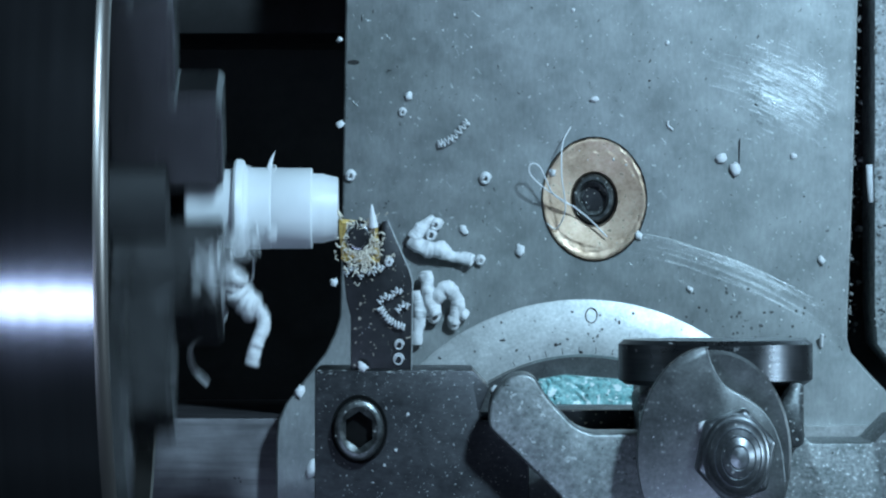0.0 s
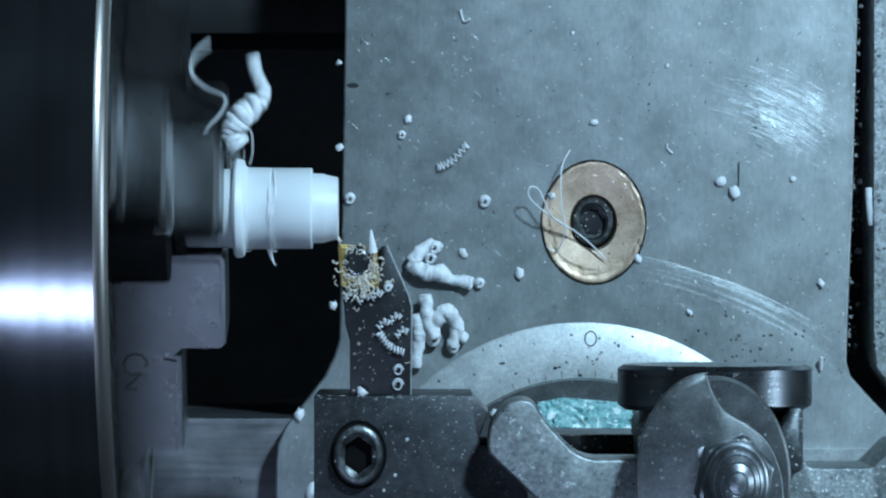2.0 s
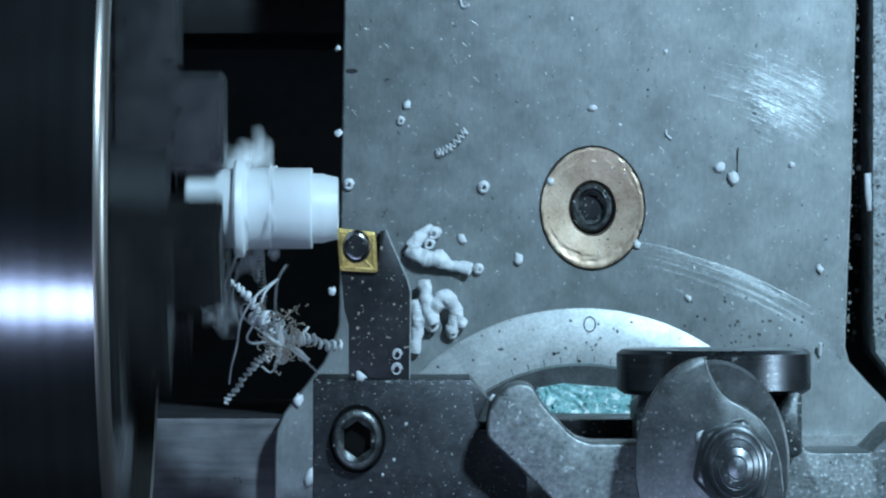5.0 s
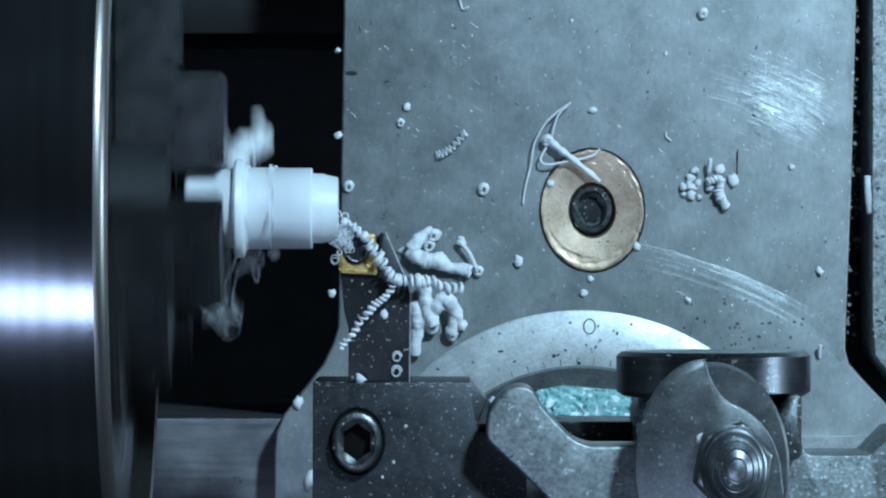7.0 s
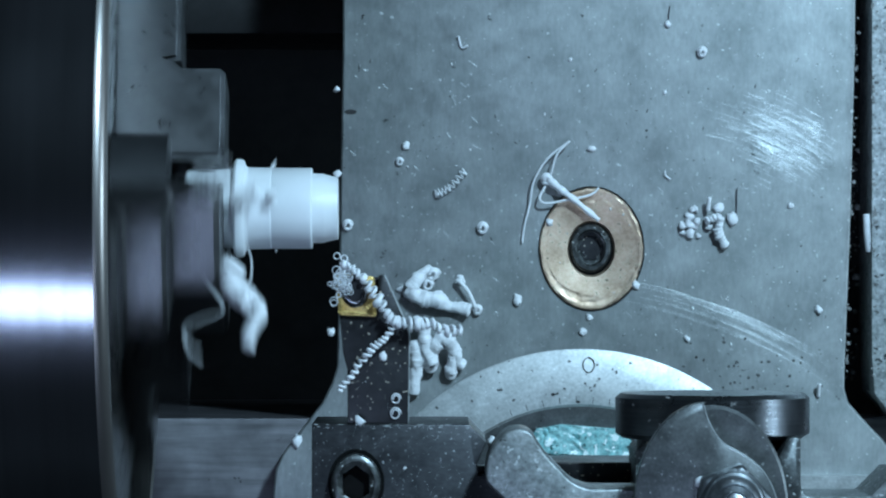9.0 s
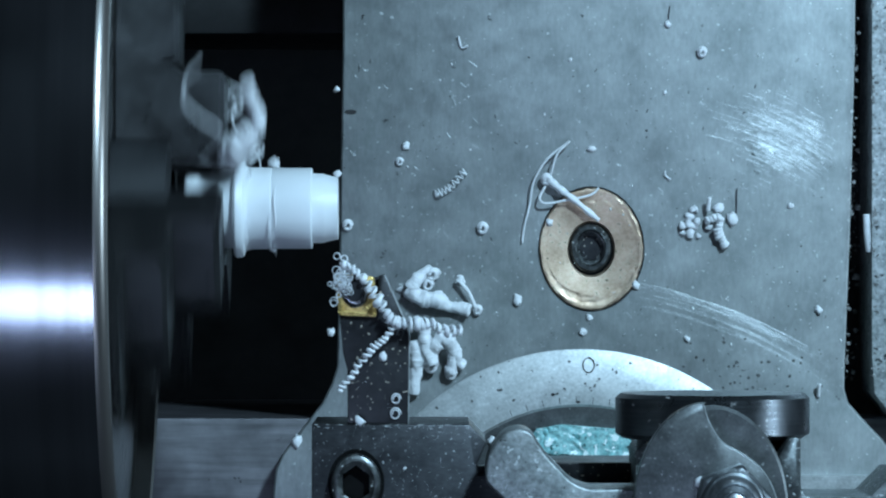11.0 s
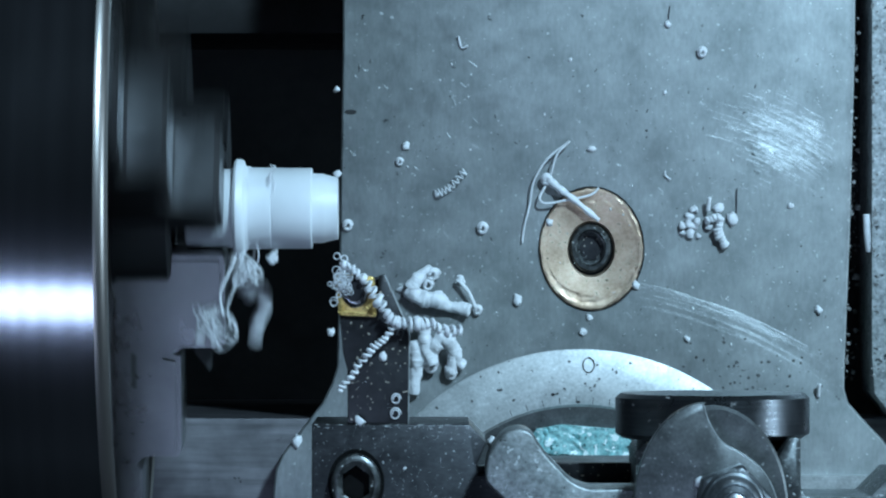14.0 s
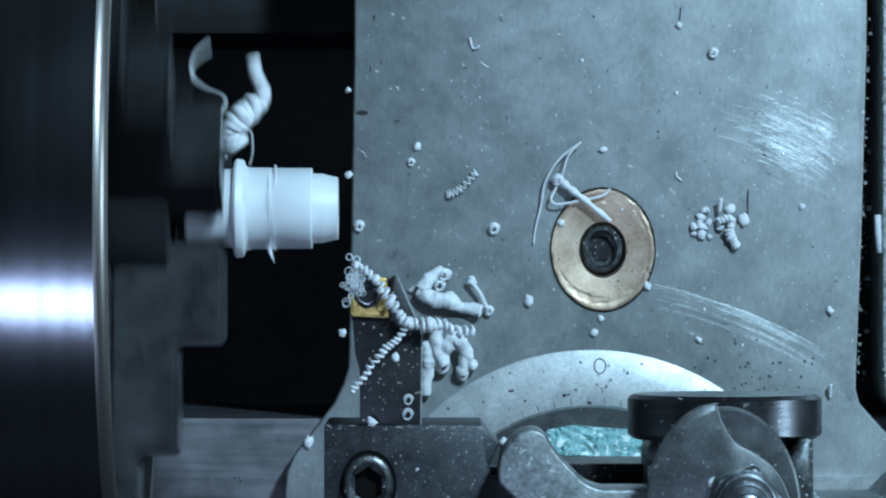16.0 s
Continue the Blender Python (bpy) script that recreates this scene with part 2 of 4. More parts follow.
def tube_chip(pts, radii, seed, bm=None, seg=20):
    """A thick curl whose turns are fused into a soft, lumpy tube with a hollow at each end."""
    bm = bm or bmesh.new()
    n = 54
    m = len(pts) - 1
    line = smooth_path(pts)
    rows, total = [], len(line) - 1
    rng = random.Random(seed)
    phase = rng.uniform(0, 50)
    for i in range(n + 1):
        f = i / n
        k = min(int(f * total), total - 1)
        p = line[k].lerp(line[k + 1], f * total - k)
        d = (line[k + 1] - line[k]).normalized()
        j = min(int(f * m), m - 1)
        g = f * m - j
        rows.append((p, d, (radii[j] * (1 - g) + radii[j + 1] * g) * 1.02))
    p, d, rad = rows[0]
    ends = [(p + d * 0.8, d, rad * 0.25), (p - d * 0.02, d, rad * 0.36), (p - d * 0.2, d, rad * 0.62), (p - d * 0.1, d, rad * 0.88)]
    p, d, rad = rows[-1]
    rows = ends + rows + [(p + d * 0.1, d, rad * 0.88), (p + d * 0.2, d, rad * 0.62), (p + d * 0.02, d, rad * 0.36), (p - d * 0.8, d, rad * 0.25)]
    rings, side = [], None
    for i, (p, d, rad) in enumerate(rows):
        if side is None:
            side = d.cross(Vector((0.1, 0.2, 1))).normalized()
        side = (side - d * side.dot(d)).normalized()
        up = d.cross(side)
        ring = []
        for k in range(seg):
            a = 2 * math.pi * k / seg
            out = side * math.cos(a) + up * math.sin(a)
            lump = 1 + 0.26 * noise.noise(p * 0.75 + out * 0.8 + Vector((phase, 0, 0))) + 0.16 * noise.noise(p * 2.1 + out * 1.7 + Vector((0, phase, 0))) + 0.05 * math.sin(i * 2.3 + a)
            ring.append(bm.verts.new(p + out * rad * lump))
        rings.append(ring)
    for a, b in zip(rings, rings[1:]):
        for k in range(seg):
            bm.faces.new((a[k], a[(k + 1) % seg], b[(k + 1) % seg], b[k]))
    bm.faces.new(rings[0][::-1])
    bm.faces.new(rings[-1])
    return bm


def strand_chip(pts, thick, bm=None, flat=1.0):
    bm = bm or bmesh.new()
    sweep(bm, smooth_path(pts), thick, 6, flat)
    return bm


def ring_chip(x, y, z, r, thick, tilt=0.2, bm=None):
    bm = bm or bmesh.new()
    pts = [Vector((x + r * (1 - 0.05 * a) * math.cos(a), y + r * 1.15 * (1 - 0.05 * a) * math.sin(a), z + thick + r * tilt * (1 + math.sin(a)) + 0.05 * a)) for a in [k * 0.42 for k in range(24)]]
    sweep(bm, pts, thick, 6)
    return bm


def flake_chip(x, y, z, size, seed, bm=None):
    """A small crumpled crumb."""
    rng = random.Random(seed)
    own = bmesh.new()
    bmesh.ops.create_icosphere(own, subdivisions=2, radius=1.0)
    sx, sy, sz, a = size * rng.uniform(0.7, 1.0), size * rng.uniform(0.8, 1.3), size * rng.uniform(0.4, 0.7), rng.uniform(0, 3.1)
    turn = Matrix.Rotation(a, 3, "Z")
    for v in own.verts:
        k = 1 + 0.5 * noise.noise(v.co * 1.6 + Vector((seed * 3.1, 0, 0))) + 0.4 * noise.noise(v.co * 3.4 + Vector((0, seed * 1.7, 0)))
        v.co = turn @ Vector((v.co.x * sx * k, v.co.y * sy * k, max(v.co.z, -0.6) * sz * k)) + Vector((x, y, z + sz * 0.6))
    if bm is None:
        return own
    data = bpy.data.meshes.new("crumb")
    own.to_mesh(data)
    own.free()
    bm.from_mesh(data)
    bpy.data.meshes.remove(data)
    return bm


RIDERS = []      # all that travels with the cross slide
SPINNERS = []    # all that turns with the chuck
AXIS = (-34.0, 6.55, 63.0)
# how far the chuck has turned at these seconds, in degrees from the rear towards the camera
PHASE = [(0.0, 190), (0.5, 164), (1.0, 256), (1.5, 241), (2.0, 0), (2.5, 0), (3.0, 121), (3.5, 152), (4.0, 306), (6.5, 76), (7.0, 285), (7.5, 0), (8.0, 190), (8.5, 293), (9.0, 149), (11.5, 193),
         (12.0, 77), (12.5, 190), (13.0, 172), (13.5, 326), (14.0, 232), (14.5, 0), (15.0, 272), (15.5, 54), (16.0, 339)]
# the same for the long curl, which whips ahead of the work and falls back
WHIP = [(0.0, 205), (0.5, 190), (1.0, 285), (1.5, 252), (2.0, 0), (2.5, 0), (3.0, 160), (3.5, 168), (4.0, 330), (6.5, 98), (7.0, 319), (7.5, 0), (8.0, 207), (8.5, 323), (9.0, 164), (11.5, 210),
        (12.0, 98), (12.5, 207), (13.0, 195), (13.5, 340), (14.0, 230), (14.5, 2), (15.0, 313), (15.5, 65), (16.0, 358)]

# ---- the room and the fixed part of the lathe ----


def slab(x0, x1, y0, y1, z0, z1):
    return prism([(x0, y0), (x1, y0), (x1, y1), (x0, y1)], z0, z1)


for wall_name, b in (("wall_north", (-1100, 1100, 800, 830, -150, 1000)), ("wall_south", (-1100, 1100, -830, -800, -150, 1000)),
                     ("wall_east", (1100, 1130, -830, 830, -150, 1000)), ("wall_west", (-1130, -1100, -830, 830, -150, 1000)),
                     ("ceiling", (-1130, 1130, -830, 830, 1004, 1030)), ("floor", (-1130, 1130, -830, 830, -190, -154))):
    tagged(link(wall_name, slab(*b), WALL_PAINT, smooth=False), "plain dark grey painted workshop surface", kind="structure")

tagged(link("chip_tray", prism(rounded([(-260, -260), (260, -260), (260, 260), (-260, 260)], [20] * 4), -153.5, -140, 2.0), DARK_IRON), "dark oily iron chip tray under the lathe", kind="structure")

bed = thing("lathe_bed", (-60, -60, -60), "grey ground steel lathe bed with dark rear rail", "lathe bed", kind="structure")
part("front_way", prism([(-190, -150), (120, -150), (120, -29.95), (-190, -29.95)], -100, -8, 0.6), BED_STEEL, bed, "scraped bright steel bed way")
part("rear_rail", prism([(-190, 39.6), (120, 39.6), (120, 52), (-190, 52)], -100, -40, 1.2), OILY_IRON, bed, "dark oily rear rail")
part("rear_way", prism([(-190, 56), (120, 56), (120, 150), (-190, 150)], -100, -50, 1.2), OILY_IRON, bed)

# ---- the chuck ----


def build_chuck():
    ax, ay, az = AXIS
    chuck = thing("lathe_chuck", AXIS, "turned steel three-jaw lathe chuck, spinning", "chuck")
    face = -49.5
    prof = [(30, -130), (62, -130), (63.2, -128)]
    for g in (-113, -97, -81):
        prof += [(63.2, g - 1.5), (62.6, g - 1.2), (62.6, g + 1.2), (63.2, g + 1.5)]
    prof += [(63.2, face - 1.75), (62.9, face - 1.6), (61.3, face - 0.3), (61.0, face - 0.4), (60.8, face - 3.6), (14, face - 3.6), (13, face - 5)]
    body = turned([(r, x - ax) for r, x in prof], AXIS, "x", 160)
    part("body", body, CHUCK_STEEL, chuck, "polished turned chuck body")
    plate = [(60.95, face - 3.5), (60.95, face - 0.25), (60.5, face - 0.2), (59.3, face - 3.0), (58.8, face - 3.18), (15, face - 3.18), (14.8, face - 3.5)]
    part("face_plate", turned([(r, x - ax) for r, x in plate], AXIS, "x", 160, close=True), SHADED_FACE_STEEL, chuck, "brownish front face, darkened in colour for shade")
    rim = [(61.3 + 1.98 * math.sin(a), face - 1.85 + 1.98 * math.cos(a)) for a in [radians(92 - 9 * k) for k in range(11)]] + [(61.0, face - 0.2), (61.0, face - 1.9)]
    part("rim_edge", turned([(r, x - ax) for r, x in rim], AXIS, "x", 160, close=True), RIM_STEEL, chuck, "bright bevelled rim")
    part("bore_sleeve", turned([(12.6, face - ax - 3.6), (12.6, face + 5.5 - ax), (11.6, face + 6 - ax), (7, face + 6 - ax), (7, face - 3.6 - ax)], AXIS, "x", 64, close=True), DARK_IRON, chuck, "dark oily bore sleeve")
    # a jaw: its steps rise towards the work; built pointing along +y, then turned
    steps = [(6.4, -34.6), (7.2, -34.0), (20.8, -34.0), (21.7, -34.9), (21.7, -41.0), (22.9, -42.4), (23.1, -41.2), (38.9, -41.2), (39.6, -41.9),
             (39.6, -47.2), (40.9, -48.4), (42.0, -47.6), (54.0, -47.6), (54.8, -48.4), (54.8, face - 3.6), (6.4, face - 3.6)]
    steps = [(r, x - 1.0 if x > face - 1 else x) for r, x in steps]
    for k, digit in enumerate("312"):
        bm = bmesh.new()
        n = len(steps)
        sides = [[], []]
        for r, x in steps:
            w = 7.0
            sides[0].append(bm.verts.new((x, r, -w)))
            sides[1].append(bm.verts.new((x, r, w)))
        for i in range(n):
            bm.faces.new((sides[0][i], sides[0][(i + 1) % n], sides[1][(i + 1) % n], sides[1][i]))
        bm.faces.new(sides[0])
        bm.faces.new(sides[1][::-1])
        bmesh.ops.recalc_face_normals(bm, faces=bm.faces)
        bmesh.ops.bevel(bm, geom=[e for e in bm.edges if e.is_boundary is False and abs(e.verts[0].co.z - e.verts[1].co.z) < 1e-6], offset=0.8, segments=4, affect="EDGES")
        turn = Matrix.Rotation(radians(197 + 120 * k), 4, "X")
        place = Matrix.Translation((0, ay, az)) @ turn
        bmesh.ops.transform(bm, matrix=place, verts=bm.verts)
        jaw = part("jaw", bm, JAW_STEEL, chuck, "hardened stepped jaw stamped with a number")
        # the stamped number on the jaw's flank
        nb = bmesh.new()
        if digit == "3":
            bowl = [(1.8, -0.8), (1.95, -1.7), (1.2, -2.75), (0.0, -3.0), (-1.1, -2.6), (-1.8, -1.4), (-1.5, -0.1), (-0.45, 0.5), (1.1, 0.3)]
            for stroke in (bowl, [(1.1, 0.3), (-1.55, 2.85)], [(-1.55, 2.85), (0.3, 3.0)]):
                sweep(nb, [Vector((-49.7 + u, 25.4 + v, -7.0)) for u, v in stroke], 0.25)
            put = place
        else:
            curve = bpy.data.curves.new("digit", "FONT")
            curve.body, curve.size, curve.extrude = digit, 8.2, 0.05
            tmp = bpy.data.objects.new("digit", curve)
            mesh = bpy.data.meshes.new_from_object(tmp)
            nb.from_mesh(mesh)
            bpy.data.objects.remove(tmp)
            bpy.data.meshes.remove(mesh)
            put = place @ Matrix.Translation((-47.6, 22.6, -7.05)) @ Matrix.Diagonal((-1, 1, 1, 1))
        bmesh.ops.transform(nb, matrix=put, verts=nb.verts)
        part("number", nb, ETCHED, jaw, "stamped number")
    SPINNERS.append((chuck, PHASE))


def build_loops():
    """Knots of thin swarf loops that stand off the collar and turn with the work."""
    ax, ay, az = AXIS
    rng = random.Random(31)
    lean = Matrix.Rotation(radians(110), 3, "X")

    def q(x, r, side):
        v = lean @ Vector((0, -r, side))
        return Vector((x, ay + v.y, az + v.z))

    def ring(bm, x, r, side, size, thick):
        e = Vector((rng.uniform(-1, 1), rng.uniform(-0.7, 0.7), rng.uniform(-0.5, 0.5))).normalized()
        f = e.cross(Vector((rng.uniform(-0.5, 0.5), rng.uniform(-0.5, 0.5), 1))).normalized()
        c, bow, start = q(x, r, side), rng.uniform(0.9, 1.5), rng.uniform(0, 6)
        pts = [c + e * size * (1 - 0.01 * i) * math.cos(start + 0.4 * i) + lean @ (f * size * bow * math.sin(start + 0.4 * i)) for i in range(rng.randint(13, 24))]
        sweep(bm, pts, thick, 5)
    tangle = thing("loop_tangle", AXIS, "thin white plastic loops trailing from the spinning workpiece", "swarf")
    bm = bmesh.new()
    for k in range(9):
        ring(bm, -36.6 + rng.uniform(-1.5, 1.8), 20.4 + rng.uniform(-2.2, 1.6), rng.uniform(-1.5, 1.5), rng.uniform(1.3, 2.3), rng.uniform(0.1, 0.17))
    part("outer_knot", bm, SWARF, tangle)
    bm = bmesh.new()
    for k in range(9):
        ring(bm, -31.6 + rng.uniform(-1.0, 1.2), 10.2 + rng.uniform(-1.8, 1.8), rng.uniform(-1.2, 1.2), rng.uniform(0.9, 1.8), rng.uniform(0.1, 0.17))
    part("inner_knot", bm, SWARF, tangle)
    bm = bmesh.new()
    for k in range(4):
        ring(bm, -27.6 + rng.uniform(-0.5, 0.5), 8.2 + rng.uniform(-0.8, 0.9), rng.uniform(-0.6, 0.6), rng.uniform(0.5, 0.8), 0.2)
    flake = q(-27.2, 8.9, 0.2)
    flake_chip(flake.x, flake.y, flake.z, 0.7, 5, bm)
    part("small_knot", bm, SWARF, tangle)
    bm = strand_chip([q(-33.0, 7.5, 0), q(-34.2, 11, 0.8), q(-35.6, 14.5, 0.3), q(-35.2, 18.0, -0.4)], 0.22)
    strand_chip([q(-32.2, 8.0, 0.6), q(-33.4, 13, -0.6), q(-34.4, 17.0, 0.5), q(-33.8, 20.5, 0.8)], 0.13, bm)
    part("strand", bm, SWARF, tangle)
    bm = strand_chip([q(-38.9, 22.6, -0.5), q(-38.6, 20.6, 0.2), q(-37.6, 18.6, 0.4), q(-36.0, 17.2, 0.6)], lambda f: 0.9 - 0.5 * f, None, 0.12)
    part("film_scrap", bm, FILM, tangle, "thin translucent scrap of film")
    SPINNERS.append((tangle, PHASE))


def build_work():
    ax, ay, az = AXIS
    work = thing("nylon_workpiece", AXIS, "white nylon bar with turned steps, gripped in the chuck", "workpiece")
    prof = [(4.4, -17.05), (5.0, -16.9), (5.45, -18.9), (5.6, -19.2), (5.62, -21.0), (6.42, -21.05), (6.52, -21.2), (6.55, -27.3), (6.45, -27.5), (6.58, -27.7),
            (6.6, -31.3), (6.9, -31.7), (7.7, -32.0), (7.9, -32.3), (8.0, -33.2), (7.6, -33.6), (6.5, -33.8), (6.35, -34.4), (6.35, -41.0), (6.0, -41.4), (3.0, -41.5)]
    part("turned_bar", turned([(r, x - ax) for r, x in prof], AXIS, "x", 96), NYLON, work)
    burr = bmesh.new()
    rng = random.Random(4)
    for k in range(12):
        a = rng.uniform(0, 6.28)
        x, r = rng.choice((-32.6, -31.6, -27.5)), 6.7
        pts = []
        for j in range(6):
            b = a + j * rng.uniform(0.15, 0.3)
            rr = r + 0.1 + 0.4 * math.sin(j * 1.1) * rng.uniform(0.3, 1.0)
            pts.append(Vector((x + rng.uniform(-0.7, 0.7), ay + rr * math.cos(b), az + rr * math.sin(b))))
        sweep(burr, smooth_path(pts, 4), rng.uniform(0.06, 0.16), 5)
    sweep(burr, smooth_path([Vector((-28, ay - 6.4, az)), Vector((-27.6, ay - 8.0, az)), Vector((-27.0, ay - 9.3, az + 0.3))], 5), lambda f: 0.45 * (1.1 - f), 6)
    tagged(part("burr", burr, SWARF, work, "ragged white burrs"), kind="stuff")
    SPINNERS.append((work, PHASE))

    # the long curl that whips round with the work
    curl = thing("swarf_tangle", AXIS, "white plastic swarf tangle wrapped round the workpiece", "swarf")

    def q(u, v, dz=0.0):
        lean = Matrix.Rotation(radians(-15), 3, "X") @ Vector((0, (v - ay) * 1.035, dz))
        return (u, ay + lean.y, az + lean.z)
    bm = coil_chip([q(-33.27, 16.91), q(-34.45, 18.73, 1), q(-32.64, 21.45, 2), q(-30.55, 22.27, 1)], 1.3, 0.75, 0.55, 3)
    coil_chip([q(-31.27, 21.45, 1), q(-28.91, 24.64, 1), q(-29.91, 27.36), q(-31.09, 31.00)], 0.62, 0.5, 0.5, 5, bm)
    part("thick_curl", bm, SWARF, curl)
    bm = strand_chip([q(-38.00, 34.27, -2), q(-40.36, 31.91, -1), q(-40.91, 28.73), q(-38.55, 26.00, 1), q(-35.36, 24.18, 2), q(-35.64, 21.91, 2), q(-38.09, 18.73, 2), q(-38.55, 16.27), q(-34.91, 15.09)], 0.4, None, 0.15)
    strand_chip([q(-32.64, 19.00, 1), q(-31.00, 18.27, 3), q(-30.73, 15.09, 2), q(-31.27, 13.73)], 0.22, bm, 0.6)
    part("ribbon", bm, FILM, curl, "thin translucent ribbon of swarf")
    SPINNERS.append((curl, WHIP))


build_chuck()
build_work()
build_loops()

# ---- the cross slide ----


def ride(ob):
    RIDERS.append(ob)
    return ob


def holed_plate(left, right, centre, r, tall):
    """The slide's outline, raised, with an oval hole through it; left runs from the rear to the front, right back again."""
    bm = bmesh.new()
    cx, cy = centre
    rear, front = left[0][1], left[-1][1]
    n = 48
    hole = [(cx + r * math.sin(2 * math.pi * k / n), cy + r * tall * math.cos(2 * math.pi * k / n)) for k in range(n)]

    def ring(pts, z):
        return [bm.verts.new((x, y, z)) for x, y in pts]
    outer = [(cx, rear)] + left + [(cx, front)] + right
    top, low, htop, hlow = ring(outer, 0), ring(outer, -7.6), ring(hole, 0), ring(hole, -7.6)
    f = len(left) + 1
    for o, h in ((top, htop), (low, hlow)):
        bm.faces.new(o[:f + 1] + h[n // 2:] + [h[0]])
        bm.faces.new([o[0]] + h[:n // 2 + 1] + o[f:])
    for o, l in ((top, low), (htop, hlow)):
        for k in range(len(o)):
            bm.faces.new((o[k], o[(k + 1) % len(o)], l[(k + 1) % len(o)], l[k]))
    bmesh.ops.recalc_face_normals(bm, faces=bm.faces)
    m = len(outer)
    edges = [bm.edges.get((top[k], top[(k + 1) % m])) for k in range(m)]
    bmesh.ops.bevel(bm, geom=edges, offset=0.5, segments=3, profile=0.5, affect="EDGES")
    return bm


def build_slide():
    o = (26.56, 8.82, 0)
    slide = ride(thing("cross_slide", o, "worn ground steel cross slide plate with scuffs and oil stains", "machine slide"))
    left = [(-17.04, 113.06), (-17.14, 43.70), (-17.64, 13.97), (-17.94, -3.86), (-18.13, -11.79), (-19.03, -14.76), (-20.71, -18.23), (-24.18, -22.69), (-27.65, -27.15), (-28.93, -30.12), (-29.33, -33.59), (-29.73, -80.16)]
    right = [(79.87, -80.16), (79.87, -27.65), (77.69, -24.67), (74.42, -21.21), (71.74, -18.23), (71.05, -15.76), (71.15, -11.79), (72.14, 13.97), (72.93, 43.70), (73.53, 113.06)]
    hx, hy = 26.56, 8.72
    part("plate", holed_plate(left, right, (hx, hy), 9.36, 1.18), GROUND_STEEL, slide)
    # the carriage beyond the slot
    far = [(76.10, 113.36), (76.00, -9.84), (76.50, -16.79), (81.07, -22.55), (101.47, -22.67), (101.47, 113.95)]
    part("carriage_wing", prism(far[::-1], -30, -2, 0.3), EDGE_STEEL, slide, "speckled cast carriage edge")
    # near-black floor: the slot's depth shade is put into its colour
    part("slot_floor", slab(69.0, 84.0, -29.0, 112, -34, -24), DARK_IRON, slide, "slot floor, its shade put into near-black colour")
    # the graduated ring let into the plate
    cx, cy = 24.57, -50.44
    r0, r1 = 41.62, 31.51
    part("graduated_ring", turned([(r0, -2), (r0, 0.12), (r0 - 0.3, 0.3), (r1 + 0.4, 0.3), (r1, 0.0), (r1, -2)], (cx, cy, 0), "z", 160, close=True), BRIGHT_STEEL, slide, "bright graduated swivel ring")
    # lies level with the plate; darker steel paints the shade of a recess
    part("ring_recess", turned([(r1 - 0.05, -1.5), (r1 - 0.05, 0.06), (5, 0.06)], (cx, cy, 0), "z", 96), CLEAR_STEEL, slide, "inside of the ring, recess shade painted as darker steel")
    mark = bmesh.new()
    mx, my = 26.06, -11.69
    sweep(mark, [Vector((mx + 1.0 * math.cos(a), my + 1.3 * math.sin(a), 0.3)) for a in [k * math.pi / 10 for k in range(21)]], 0.12, 5)
    for k in range(-3, 5):
        a = math.pi / 2 + 0.02 + k * 0.09
        for rr in (r1 + 0.6,):
            sweep(mark, [Vector((cx + (rr + s) * math.cos(a), cy + (rr + s) * math.sin(a), 0.29)) for s in (0, 1.1)], 0.07, 4)
    part("engraving", mark, ETCHED, slide, "engraved marks")
    # the bronze bush with its cap screw
    bx, by = 26.56, 8.72
    grooves = [(8.2 - 0.2 * k, 0.12 - 0.0285 * k + (0.011 if k % 2 else -0.011)) for k in range(1, 20)]
    b = [(9.15, -3), (9.15, -0.1), (9.0, 0.25), (8.6, 0.3), (8.2, 0.12)] + grooves + [(4.2, -0.45), (3.9, -1.4), (3.9, -3)]
    ring = turned(b, (bx, by, 0), "z", 96, 1.0, 1.18, True)
    for v in ring.verts:
        out = Vector((v.co.x - bx, v.co.y - by, 0))
        if out.length > 8.3 and v.co.z > -1:
            worn = abs(noise.noise(Vector((out.x * 0.9, out.y * 0.9, 3.0))))
            v.co -= out.normalized() * worn * 0.35
            v.co.z -= worn * 0.25
    bush = part("bronze_bush", ring, BRONZE, slide, "worn bronze countersunk bush")
    s = [(3.55, -3), (3.55, -0.55), (3.25, -0.2), (2.75, -0.2), (2.45, -0.5), (2.4, -2.4), (0.3, -2.6)]
    part("cap_screw", turned(s, (bx - 0.1, by + 0.2, 0), "z", 48, 1.0, 1.2), SOCKET_STEEL, bush, "oily worn cap screw")
    part("screw_floor", prism([(bx - 0.1 + 2.0 * math.cos(a), by + 0.2 + 2.4 * math.sin(a)) for a in [k * math.pi / 3 for k in range(6)]], -2.5, -2.2), BLACK_STEEL, bush, "hexagon socket floor blackened for shade with crumbs")
    part("gap_ring", turned([(9.38, -1.5), (9.38, -0.5), (9.15, -0.5), (9.15, -1.5)], (bx, by, 0), "z", 96, 1.0, 1.18, True), DARK_IRON, bush, "dark seam round the bush")
    # scuffs: bright arcs rubbed into the plate
    scuff = bmesh.new()
    rng = random.Random(8)
    for k in range(620):
        near = k % 10 == 0
        rr = rng.choice((88.6, 90.0, 91.3, 92.2)) + rng.gauss(0, 0.25) if near else rng.gauss(70.5, 2.9)
        a0 = rng.gauss(1.25, 0.08) if near else rng.gauss(1.135, 0.062)
        ln = rng.uniform(0.03, 0.2) if near else rng.uniform(0.008, 0.06)
        hub = Vector((17.3, -88.0, 0.006)) if near else Vector((29.33, -35.57, 0.006))
        pts = [hub + Vector((rr * math.cos(a0 - ln * j / 8), rr * math.sin(a0 - ln * j / 8), 0)) for j in range(9)]
